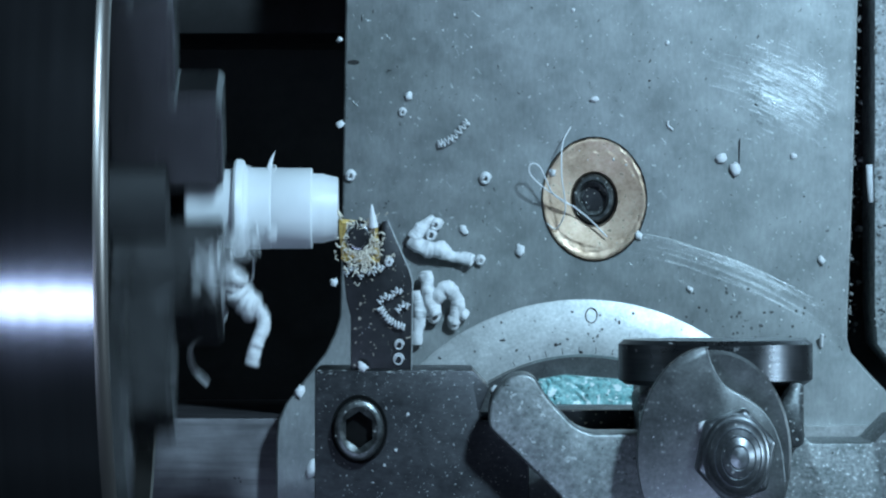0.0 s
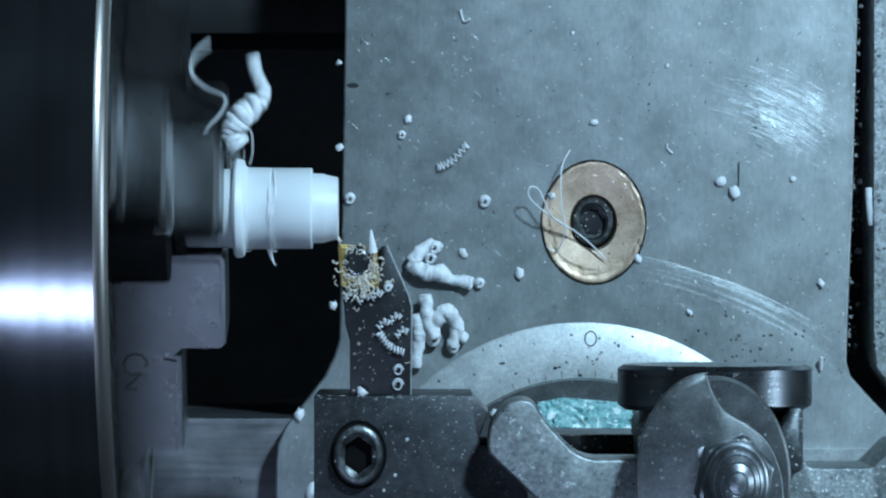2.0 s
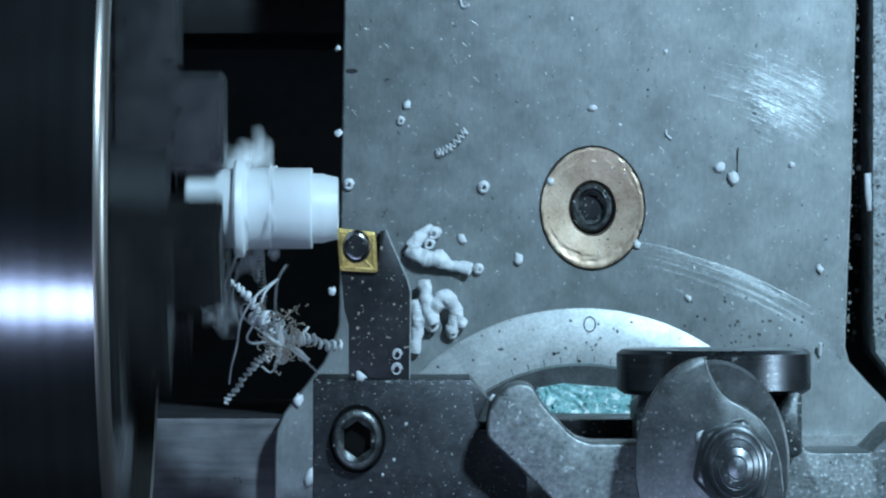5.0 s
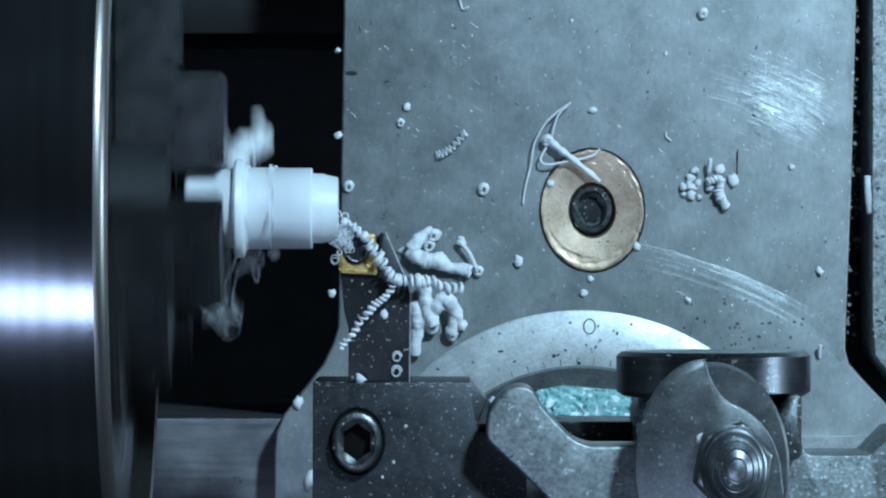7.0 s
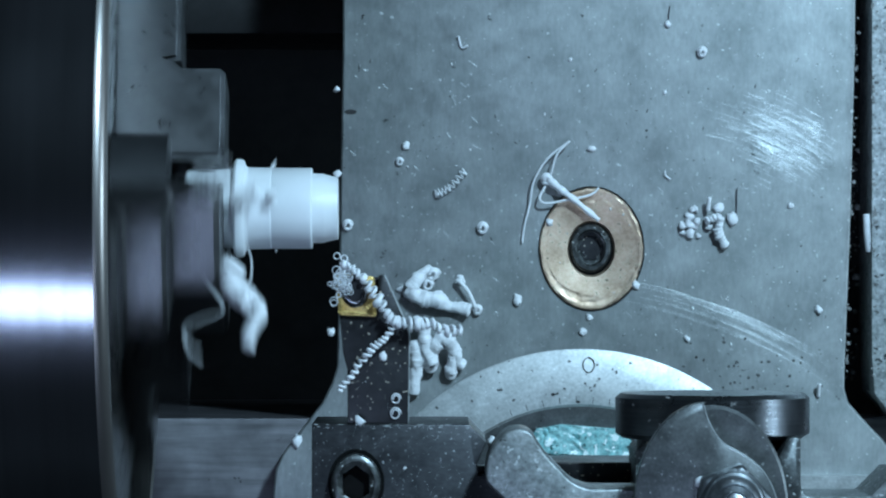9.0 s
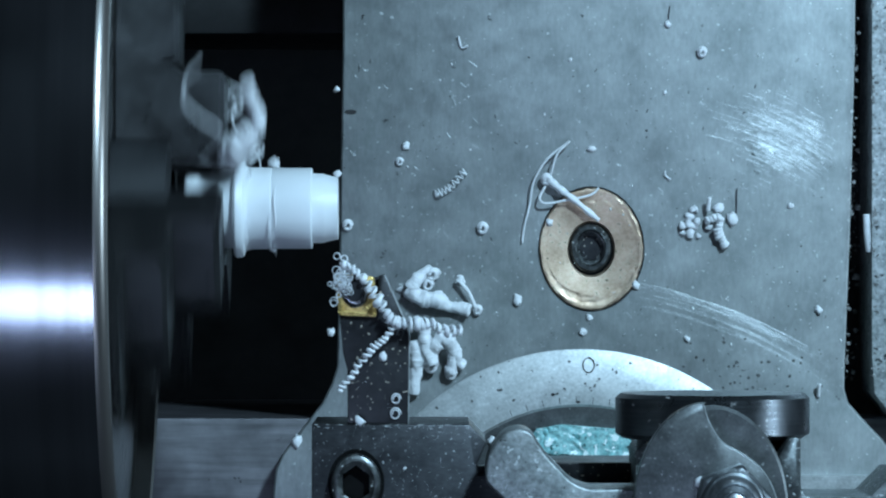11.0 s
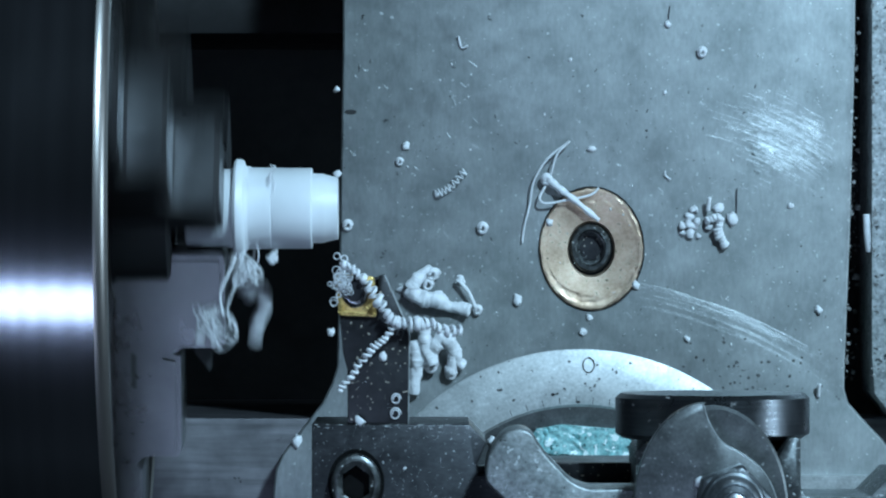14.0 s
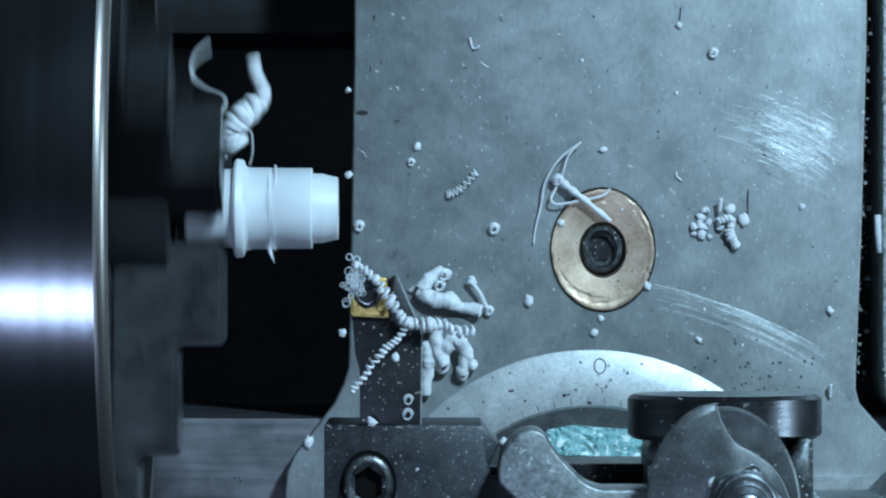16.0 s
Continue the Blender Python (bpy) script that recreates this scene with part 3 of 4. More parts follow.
        if pts[0].x < 70 and pts[-1].x < 70:
            sweep(scuff, pts, rng.uniform(0.008, 0.02 if near else 0.026), 4, 0.12)
    for _ in range(70):
        x, y, a = rng.uniform(-16, 71), rng.uniform(-12, 43), rng.uniform(-1.3, -0.5)
        ln = rng.uniform(0.3, 1.6)
        sweep(scuff, [Vector((x, y, 0.006)), Vector((x + ln * math.cos(a), y + ln * math.sin(a), 0.006))], rng.uniform(0.015, 0.05), 4, 0.2)
    for _ in range(150):
        x, y, a = rng.uniform(-16, 71), rng.uniform(-18, 43), rng.uniform(0, 3.14)
        ln = rng.uniform(0.15, 0.7)
        bend = Vector((math.sin(a), -math.cos(a), 0)) * rng.uniform(-0.2, 0.2)
        p, d = Vector((x, y, 0.006)), Vector((math.cos(a), math.sin(a), 0)) * ln
        sweep(scuff, [p, p + d * 0.5 + bend, p + d], rng.uniform(0.025, 0.07), 4, 0.12)
    pit = bmesh.new()
    for _ in range(170):
        x, y, r = rng.uniform(-16, 70), rng.uniform(-18, 43), rng.uniform(0.05, 0.16)
        a, q = rng.uniform(0, 3.14), rng.choice((1.0, 1.4, 3.0))
        m = Matrix.Translation((x, y, 0.0)) @ Matrix.Rotation(a, 4, "Z") @ Matrix.Diagonal((r * q, r, 0.02, 1))
        bmesh.ops.create_icosphere(pit, subdivisions=1, radius=1.0, matrix=m)
    for _ in range(70):
        x, y, r = rng.gauss(55, 6.5), rng.gauss(-14.5, 4.0), rng.uniform(0.08, 0.34)
        if x < 69 and (Vector((x, y)) - Vector((cx, cy))).length > r0 + 0.6 and y > -26:
            m = Matrix.Translation((x, y, 0.0)) @ Matrix.Rotation(rng.uniform(0, 3.1), 4, "Z") @ Matrix.Diagonal((r * rng.uniform(0.8, 1.6), r, 0.03, 1))
            bmesh.ops.create_icosphere(pit, subdivisions=1, radius=1.0, matrix=m)
    for _ in range(46):
        a, rr, r = rng.uniform(0.35, 2.4), rng.uniform(r1 + 0.8, r0 - 0.4), rng.uniform(0.06, 0.26)
        m = Matrix.Translation((cx + rr * math.cos(a), cy + rr * math.sin(a), 0.3)) @ Matrix.Rotation(rng.uniform(0, 3.1), 4, "Z") @ Matrix.Diagonal((r * rng.uniform(0.8, 1.9), r, 0.03, 1))
        bmesh.ops.create_icosphere(pit, subdivisions=1, radius=1.0, matrix=m)
    tagged(part("pitting", pit, PITTED, slide, "small dark pits and oil specks"), kind="stuff")
    tagged(part("scuffing", scuff, SCUFFED, slide, "bright scuffs and scratches"), kind="stuff")
    for (x, y, w, h) in ((-15.76, 32.80, 2.2, 0.9), (36.27, 29.53, 0.5, 0.4), (63.42, 9.22, 0.35, 0.3), (44.99, -10.31, 0.5, 0.5), (-14.27, 40.53, 0.2, 1.5), (44.00, -7.83, 0.4, 0.3), (19.81, -16.86, 0.7, 0.6), (24.25, -18.14, 0.7, 0.5), (10.45, -16.07, 1.2, 0.35), (30.95, -12.91, 0.4, 0.7)):
        part("oil_spot", turned([(1.0, -0.05), (1.0, 0.008), (0.2, 0.012)], (x, y, 0.3 if y < -9 and x < 40 else 0.0), "z", 14, w / 2, h / 2), ETCHED, slide, "dark oil spot")
    dirt = bmesh.new()
    for _ in range(240):
        y, r = rng.uniform(-20, 60), rng.uniform(0.1, 0.42)
        edge = 71.4 + (y + 12) * 0.034
        x, z = rng.choice(((edge + rng.uniform(-0.3, 0.2), -0.2), (76.1 + abs(rng.gauss(0, 0.7)), -2.0), (rng.uniform(edge + 0.6, 75.6), -24.0), (rng.uniform(edge + 0.6, 75.6), -24.0)))
        if y > -15:
            m = Matrix.Translation((x, y, z)) @ Matrix.Rotation(rng.uniform(0, 3.1), 4, "Z") @ Matrix.Diagonal((r * rng.uniform(0.6, 1.2), r * rng.uniform(0.9, 1.8), r * 0.6, 1))
            bmesh.ops.create_icosphere(dirt, subdivisions=1, radius=1.0, matrix=m)
    tagged(part("slot_dirt", dirt, GRIME, slide, "grey swarf dirt caked along the slot"), kind="stuff")
    part("gib_ledge", slab(60.5, 75.5, -34.2, -31.0, 0.0, 2.6), BRIGHT_STEEL, slide, "narrow bright gib ledge")
    # felt with dried coolant, in the recess
    fx = [(14.92, -25.60), (16.90, -22.83), (21.35, -22.04), (33.21, -23.03), (33.80, -27.97), (27.28, -27.77), (19.87, -27.38), (16.41, -26.78)]
    felt = prism(fx[::-1], 0.0, 1.8, 0.3)
    bmesh.ops.triangulate(felt, faces=felt.faces)
    bmesh.ops.subdivide_edges(felt, edges=felt.edges, cuts=7, use_grid_fill=True)
    for v in felt.verts:
        if v.co.z > 1.0:
            v.co.z += 0.5 * noise.noise(v.co * 1.7) + 0.25 * noise.noise(v.co * 5)
    pad = ride(single("coolant_pad", felt, TEAL, (25.30, -25.10, 0), "teal crusted felt pad lying in the recess", "pad"))


build_slide()

# ---- the tool, its holder and the clamp ----


def build_tool():
    o = (-13.09, -10.82, 50)
    tool = ride(thing("turning_tool", o, "black steel turning tool with a gold coated insert", "cutting tool"))
    out = [(-14.91, -25.36), (-14.91, -10.82), (-15.64, -8.09), (-16.18, -1.91), (-10.18, -1.91), (-9.82, 4.45), (-8.91, 4.64), (-5.45, -3.36), (-4.91, -5.36), (-5.09, -25.36)]
    part("shank", prism(out[::-1], 52, 62.2, 0.25), BLACK_STEEL, tool, "black oxide tool shank")
    worn = bmesh.new()
    sweep(worn, [Vector(p) for p in ((-8.92, 4.64, 62.1), (-5.46, -3.37, 62.1), (-4.92, -5.37, 62.1), (-5.10, -19.48, 62.1))], lambda f: 0.09 + 0.05 * math.sin(f * 40) ** 2, 6)
    part("worn_edge", worn, SCUFFED, tool, "edge worn to bright steel")
    part("insert_seat", prism([(-16.25, -2.65), (-9.86, -2.65), (-9.50, 4.20), (-16.43, 4.20)], 54, 59.3, 0.2), BLACK_STEEL, tool)
    ins = rounded([(-16.36, -2.00), (-10.18, -2.27), (-10.55, 4.27), (-16.91, 5.00)], [0.5, 0.5, 0.5, 0.5], 4)
    insert = part("insert", prism(ins, 59.6, 63.2, 0.3), GOLD, tool, "gold coated carbide insert")
    for (ax, ay, bx, by) in ((-16.36, -1.36, -10.91, -1.73), (-15.82, -1.91, -16.18, 4.27), (-16.36, 4.27, -11.09, 3.64), (-11.09, 3.64, -10.82, -1.73), (-16.18, -1.73, -14.73, 0.09), (-10.91, -1.73, -12.36, -0.09)):
        groove = bmesh.new()
        sweep(groove, [Vector((ax, ay, 63.2)), Vector((bx, by, 63.2))], 0.22, 6, 0.7)
        part("chip_breaker", groove, GOLD, insert)
    ix, iy = -13.64, 1.91
    part("insert_screw", turned([(2.3, 61), (2.3, 63.3), (2.0, 63.75), (1.55, 63.95), (1.1, 63.9), (0.95, 63.6), (0.9, 63.2), (0.3, 63.1)], (ix, iy, 0), "z", 36, 1.0, 1.18), SCREW_STEEL, insert, "oily insert screw")
    # black disc fills the hollow and paints the socket's shade
    part("socket_shade_disc", turned([(1.35, 63.5), (1.35, 63.98), (0.05, 64.0)], (ix, iy, 0), "z", 24, 1.0, 1.18), BLACK_STEEL, insert, "dusty black disc drawn for the shaded socket")
    o = (-11.22, -32.50, 50)
    holder = ride(thing("tool_holder", o, "grey steel quick-change tool holder block with clamp screw", "tool holder"))
    body = [(-20.64, -19.55), (4.73, -19.55), (7.45, -22.45), (6.00, -26.09), (6.18, -27.64), (13.82, -27.91), (13.82, -73.55), (-20.82, -73.55)]
    part("block", prism(body[::-1], 30, 63.3, 0.4), HOLDER_STEEL, holder)
    worn = bmesh.new()
    rng = random.Random(77)
    ea, eb = Vector((-20.36, -19.55, 63.15)), Vector((4.55, -19.55, 63.15))
    for k in range(46):
        f = rng.random()
        p = ea.lerp(eb, f) + Vector((0, -rng.random() ** 2 * 0.7, 0.14))
        sweep(worn, [p, p + Vector((rng.uniform(0.1, 0.7), rng.uniform(-0.08, 0.08), 0))], rng.uniform(0.03, 0.1), 5)
    part("worn_edge", worn, SCUFFED, holder, "edge nicked to bright steel")
    sx, sy = -13.49, -29.06
    screw = part("clamp_screw", socket_head(sx, sy, 63.0, 66.0, 4.0, 2.5, 1.22), SOCKET_STEEL, holder, "socket head clamp screw")
    # flat black ring drawn for the shaded gap round the screw head
    part("counterbore_shade", turned([(4.55, 63.2), (4.55, 63.42), (3.9, 63.42), (3.9, 63.2)], (sx, sy, 0), "z", 56, 1.0, 1.22, True), HOLE_SHADE, screw)
    # socket floor, blackened in colour so that it stays dark under the lamps
    part("hex_socket", turned([(2.6, 62.9), (2.6, 63.5), (0.2, 63.5)], (sx, sy, 0), "z", 24, 1.0, 1.22), HOLE_SHADE, screw, "hexagon socket floor blackened for shade")
    part("side_stud", turned([(0.9, 0), (0.9, 2.6), (0.5, 3.4), (1.0, 3.6), (1.0, 5.2)], (5.30, -27.21, 60.0), "x", 24), BLUED_STEEL, holder, "small side stud")


def build_clamp():
    o = (20.28, -33.71, 30)
    arm = ride(thing("clamp_arm", o, "speckled cast steel clamp arm with rounded end", "clamp"))
    out = rounded([(7.18, -27.28), (7.72, -23.42), (10.86, -19.83), (14.45, -19.83), (16.42, -23.42), (21.18, -28.45), (23.87, -29.35), (40.92, -29.35), (40.92, -72.60), (20.73, -72.60), (20.28, -41.19), (15.97, -36.70), (7.54, -28.63)],
                  [1.5, 2.5, 3, 2.5, 2, 3, 1, 0, 0, 0, 2, 1, 1])
    part("arm", prism(out[::-1], 56, 72, 0.6, 3), CAST_STEEL, arm)
    # black block added to draw the dark shadow bar below the knob
    lug = [(18.74, -26.58), (32.73, -26.58), (32.73, -30.68), (22.01, -30.86)]
    part("ledge", prism(lug[::-1], 20, 44, 0.4), BLACK_STEEL, arm, "black ledge drawn for the shadow below the knob")
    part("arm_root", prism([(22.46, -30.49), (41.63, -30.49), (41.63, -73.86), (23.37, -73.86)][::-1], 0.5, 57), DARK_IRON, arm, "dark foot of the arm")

    o = (45.77, -32.73, 40)
    post = ride(thing("tool_post", o, "grey steel tool post with cam disc and stud nut", "tool post"))
    base = rounded([(31.59, -23.65), (35.24, -21.82), (55.78, -21.82), (57.34, -21.09), (58.43, -21.82), (58.43, -30.04), (59.53, -31.41), (69.48, -31.41), (73.59, -27.30), (76.33, -27.30), (76.33, -73.86), (31.59, -73.86)],
                   [1, 1, 0.5, 1, 1.5, 0.6, 0.6, 0.4, 0.4, 0, 0, 0])
    part("base", prism(base[::-1], 36, 60, 0.5), POST_STEEL, post, "speckled cast tool post body")
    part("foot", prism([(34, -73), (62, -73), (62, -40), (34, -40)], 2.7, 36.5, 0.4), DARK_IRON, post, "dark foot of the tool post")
    cx, cy = 43.17, -32.42
    part("cam_disc", turned([(11.4, 75), (11.4, 77.6), (11.0, 78.0), (3, 78.0)], (cx, cy, 0), "z", 120, 1.04, 1.44), CLEAR_STEEL, post, "scratched steel cam disc")
    # the upper cam plate: a round back and a swept front edge
    cx, cy = 41.89, -32.15
    back = [(cx + 11.4 * math.cos(a), cy + 11.4 * 1.47 * math.sin(a)) for a in [math.pi * (0.5 + k / 40) for k in range(41)]]
    front = smooth_path([(42.34, -41.10, 0), (52.79, -40.65, 0), (53.41, -33.57, 0), (52.26, -28.70, 0), (50.13, -25.42, 0), (47.47, -23.38, 0), (44.37, -21.61, 0), (42.34, -18.51, 0), (41.45, -15.68, 0)], 5)
    low = [p for p in back if p[1] > front[0].y]
    part("cam_plate", prism(low + [(p.x, p.y) for p in front], 78.0, 81.0, 0.25, 2), CLEAR_STEEL, post, "swept upper cam plate with bright edge")
    edge = bmesh.new()
    sweep(edge, [Vector((p.x, p.y, 80.95)) for p in front[8:]], lambda f: 0.09 + 0.05 * math.sin(f * 47) ** 2, 6)
    part("edge_line", edge, SCUFFED, post, "edge worn to bright steel")
    nx, ny = 45.75, -32.3
    hexa = [(nx + 6.6 * math.cos(w), ny + 7.7 * math.sin(w)) for w in [radians(17 + 60 * k) for k in range(6)]]
    part("stud_nut", prism(rounded(hexa, [0.5] * 6, 3), 80.9, 86.0, 0.9, 3), NUT_STEEL, post, "worn hexagon nut")
    dome = [(5.6, 85.8), (5.5, 87.4), (5.2, 88.2), (4.9, 88.4), (4.8, 89.2), (4.5, 89.8), (3.9, 90.2), (3.75, 90.1), (3.6, 90.6), (2.9, 91.2), (2.75, 91.1), (2.6, 91.5), (1.7, 92.0), (1.55, 91.9), (1.4, 92.2), (0.3, 92.5)]
    part("stud_end", turned(dome, (nx, ny, 0), "z", 72, 0.95, 1.2), NUT_STEEL, post, "turned stud end with fine rings")
    fin = rounded([(53.07, -29.70), (53.79, -25.18), (56.05, -21.21), (57.77, -21.57), (57.77, -31.50), (54.70, -32.40)], [1, 1, 1, 1, 1, 1], 4)
    part("stop_fin", prism(fin[::-1], 50, 68, 0.5), FIN_STEEL, post, "dark speckled leaf-shaped stop")

    o = (44.52, -18.39, 60)
    knob = ride(thing("locking_knob", o, "dark blued turned locking knob on a short neck", "knob"))
    kx, ky = 44.46, -18.36
    kr = 15.84
    prof = [(kr - 1.2, -3.7), (kr, -2.9), (kr, 2.9), (kr - 0.9, 3.6), (3, 3.6)]
    part("disc", turned(prof, (kx, ky, 54.0), "y", 120), KNOB_STEEL, knob)
    part("neck", turned([(12.4, -12.0), (12.4, -3.0)], (kx, ky, 54.0), "y", 64), BLACK_STEEL, knob, "dark neck")


build_tool()
build_clamp()

# ---- swarf and crumbs on the slide ----


def build_swarf():
    def crumb(x, y, z, s, seed):
        ride(single("crumb", flake_chip(x, y, z, s, seed), SWARF, (x, y, z), "small white plastic crumb", "swarf", "crumbs on the cross slide"))

    def curl(x, y, z, r, th):
        ride(single("ring_curl", ring_chip(x, y, z, r, th), SWARF, (x, y, z), "small white ring-shaped plastic curl", "swarf", "ring curls"))

    for k, (x, y, s) in enumerate(((-6.04, 26.85, 0.7), (26.66, 26.36, 0.7), (48.95, 15.95, 1.05), (51.23, 14.07, 1.0), (13.48, -0.30, 0.95), (3.67, 3.27, 0.8), (61.54, 16.35, 0.6),
                                   (66.49, -1.98, 0.7), (34.29, 2.38, 0.9), (19.22, 13.38, 0.7), (-18.13, 21.90, 0.75), (-18.13, 36.76, 0.7), (22.89, 42.01, 0.45), (43.40, -7.04, 0.6), (39.44, 36.27, 0.4),
                                   (-25.17, -24.97, 1.0), (-22.99, -38.74, 1.3), (-19.22, -5.85, 0.8), (8.88, -24.22, 0.9))):
        crumb(x, y, 0 if k < 18 else 20, s, 20 + k)
    for x, y, z, s in ((-12.91, -18.91, 63, 0.75), (40.83, -27.78, 81.1, 0.95), (-7.63, -32.41, 63.3, 0.3), (-5.63, -26.60, 63.3, 0.3), (-9.44, -34.86, 63.3, 0.25)):
        crumb(x, y, z, s, int(x * 7) % 90)
    for x, y, z, r, th in ((7.43, 12.39, 0, 0.85, 0.32), (-16.25, 12.88, 0, 0.8, 0.3), (-7.13, 24.08, 0, 0.6, 0.22), (-7.09, -15.45, 62.2, 0.8, 0.12), (-7.18, -17.82, 62.2, 0.9, 0.13)):
        curl(x, y, z, r, th)
    for k, (x, y) in enumerate(((74.40, 39.95), (75.86, 26.54), (75.66, 16.37), (75.45, 3.66), (74.84, -13.63), (75.25, -6.00), (76.37, 9.25))):
        crumb(x, y, -24, 0.4 + 0.12 * (k % 4), 60 + k)
    for k, (x, y) in enumerate(((26.16, 9.81), (26.95, 8.72), (25.76, 8.32))):
        crumb(x, y, -2.5, 0.14 + 0.05 * (k % 3), 110 + k)
    z = 0.7
    ride(single("zigzag_curl", coil_chip([(-0.89, 18.43, z), (1.59, 19.42, z), (4.36, 22.39, z)], 0.6, 0.16, 1.0, 2), SWARF, (1.59, 19.92, 0), "loose zigzag curl of white plastic swarf", "swarf"))
    ride(single("bent_sliver", strand_chip([(3.18, 46.08, 0.5), (3.77, 44.10, 0.3), (4.86, 44.49, 0.8)], 0.22), SWARF, (3.87, 44.89, 0), "tiny bent plastic sliver", "swarf"))
    ride(single("crescent_sliver", strand_chip([(39.54, 22.49, 0.4), (39.54, 21.70, 0.3), (40.43, 20.91, 0.4)], 0.18), SWARF, (39.74, 21.70, 0), "tiny crescent-shaped plastic sliver", "swarf"))
    ride(single("upright_sliver", strand_chip([(66.39, -17.14, 0.3), (66.39, -15.76, 1.2), (66.49, -14.96, 1.6)], 0.36), SWARF, (66.39, -16.25, 0), "short upright white plastic sliver", "swarf"))
    ride(single("hair", strand_chip([(40.33, 51.43, 0.4), (40.04, 48.85, 0.1)], 0.1), HAIR, (40.24, 49.94, 0), "short dark bristle on the slide", "debris"))
    ride(single("slot_sliver", strand_chip([(75.31, 14.84, -3.5), (75.41, 11.55, -3.2), (75.80, 8.27, -3.5)], 0.7), SWARF, (75.41, 11.55, -4), "white plastic sliver caught in the slot", "swarf"))
    # thick curls lying beside the tool
    bm = tube_chip([(-5.64, 1.78, 1.5), (-3.46, 0.20, 1.6), (-0.59, -0.20, 1.6), (1.58, -1.29, 1.1), (4.16, -1.68, 1.2), (5.14, -1.98, 1.4)], [1.3, 1.45, 1.45, 0.9, 1.05, 1.25], 11)
    tube_chip([(-5.34, 1.88, 1.7), (-4.35, 3.06, 1.7), (-3.17, 4.25, 1.4), (-1.78, 5.54, 1.0)], [1.15, 1.1, 0.95, 0.6], 12, bm)
    ring_chip(-2.08, 2.47, 0.2, 0.9, 0.24, 0.3, bm)
    ring_chip(-0.89, 4.35, 0.2, 0.85, 0.25, 0.3, bm)
    ring_chip(6.53, -2.28, 0.1, 0.6, 0.24, 0.2, bm)
    ring_chip(-1.39, 4.26, 0.6, 0.9, 0.35, 0.3, bm)
    ring_chip(6.54, -1.98, 0.3, 0.7, 0.3, 0.2, bm)
    ride(single("thick_curl", bm, SWARF, (-0.40, 0.10, 0), "thick tightly wound white swarf curl", "swarf"))
    bm = tube_chip([(-2.96, -4.04, 3.4), (-2.76, -6.02, 3.2), (-2.37, -8.98, 2.9), (-1.48, -11.46, 2.6)], [1.25, 1.2, 1.25, 1.35], 13)
    tube_chip([(-2.07, -9.29, 2.4), (-0.59, -7.90, 2.7), (0.69, -7.11, 2.9), (1.97, -7.90, 2.8), (2.67, -9.78, 2.2), (2.97, -10.97, 1.8)], [1.3, 1.4, 1.5, 1.3, 1.0, 0.9], 14, bm)
    tube_chip([(2.37, -9.98, 2.2), (1.98, -11.56, 1.9), (1.78, -12.96, 1.5)], [0.95, 1.0, 1.1], 16, bm)
    tube_chip([(2.77, -10.78, 1.8), (3.56, -11.47, 1.6), (3.96, -11.77, 1.4)], [0.8, 0.9, 0.85], 17, bm)
    tube_chip([(-4.74, -7.50, 2.8), (-4.05, -10.47, 2.6), (-4.25, -13.34, 2.0), (-4.75, -16.52, 1.4)], [1.2, 1.1, 1.0, 0.95], 15, bm)
    ring_chip(-1.58, -11.76, 1.0, 1.0, 0.5, 0.2, bm)
    ring_chip(1.88, -13.14, 0.6, 0.8, 0.45, 0.2, bm)
    ring_chip(3.76, -11.37, 0.6, 0.6, 0.35, 0.2, bm)
    ride(single("swarf_clump", bm, SWARF, (-1.38, -9.78, 0), "clump of thick white swarf curls beside the tool", "swarf"))
    # fine dust over the slide
    rng = random.Random(31)
    bm = bmesh.new()
    for _ in range(150):
        x, y, s = rng.uniform(-17, 71), rng.uniform(-15, 43), rng.choice((0.06, 0.08, 0.1, 0.12, 0.2))
        own = Matrix.Translation((x, y, 0.03)) @ Matrix.Diagonal((s, s * rng.uniform(0.7, 1.8), s * 0.5, 1))
        bmesh.ops.create_icosphere(bm, subdivisions=1, radius=1.0, matrix=own)
    ride(single("swarf_dust", bm, SWARF, (26.56, 8.82, 0), "fine white plastic dust on the slide", "swarf", kind="stuff"))
    bm = bmesh.new()
    for _ in range(60):
        pick = rng.random()
        if pick < 0.35:
            x, y, zz = rng.uniform(-20.2, 4.6), rng.uniform(-40, -18.6), 63.32
        elif pick < 0.6:
            x, y, zz = rng.uniform(-14.2, -5.6), rng.uniform(-18, 0), 62.22
        else:
            x, y, zz = rng.uniform(33, 46), rng.uniform(-38, -24), 81.02
        s = rng.choice((0.04, 0.05, 0.06, 0.09))
        bmesh.ops.create_icosphere(bm, subdivisions=1, radius=1.0, matrix=Matrix.Translation((x, y, zz)) @ Matrix.Diagonal((s, s * rng.uniform(0.7, 1.8), s * 0.5, 1)))
    ride(single("tool_dust", bm, SWARF, (-13.03, -28.88, 60), "fine white plastic dust on tool and holder", "swarf", kind="stuff"))


build_swarf()
LEAVING, COMING, FLYING = [], [], []


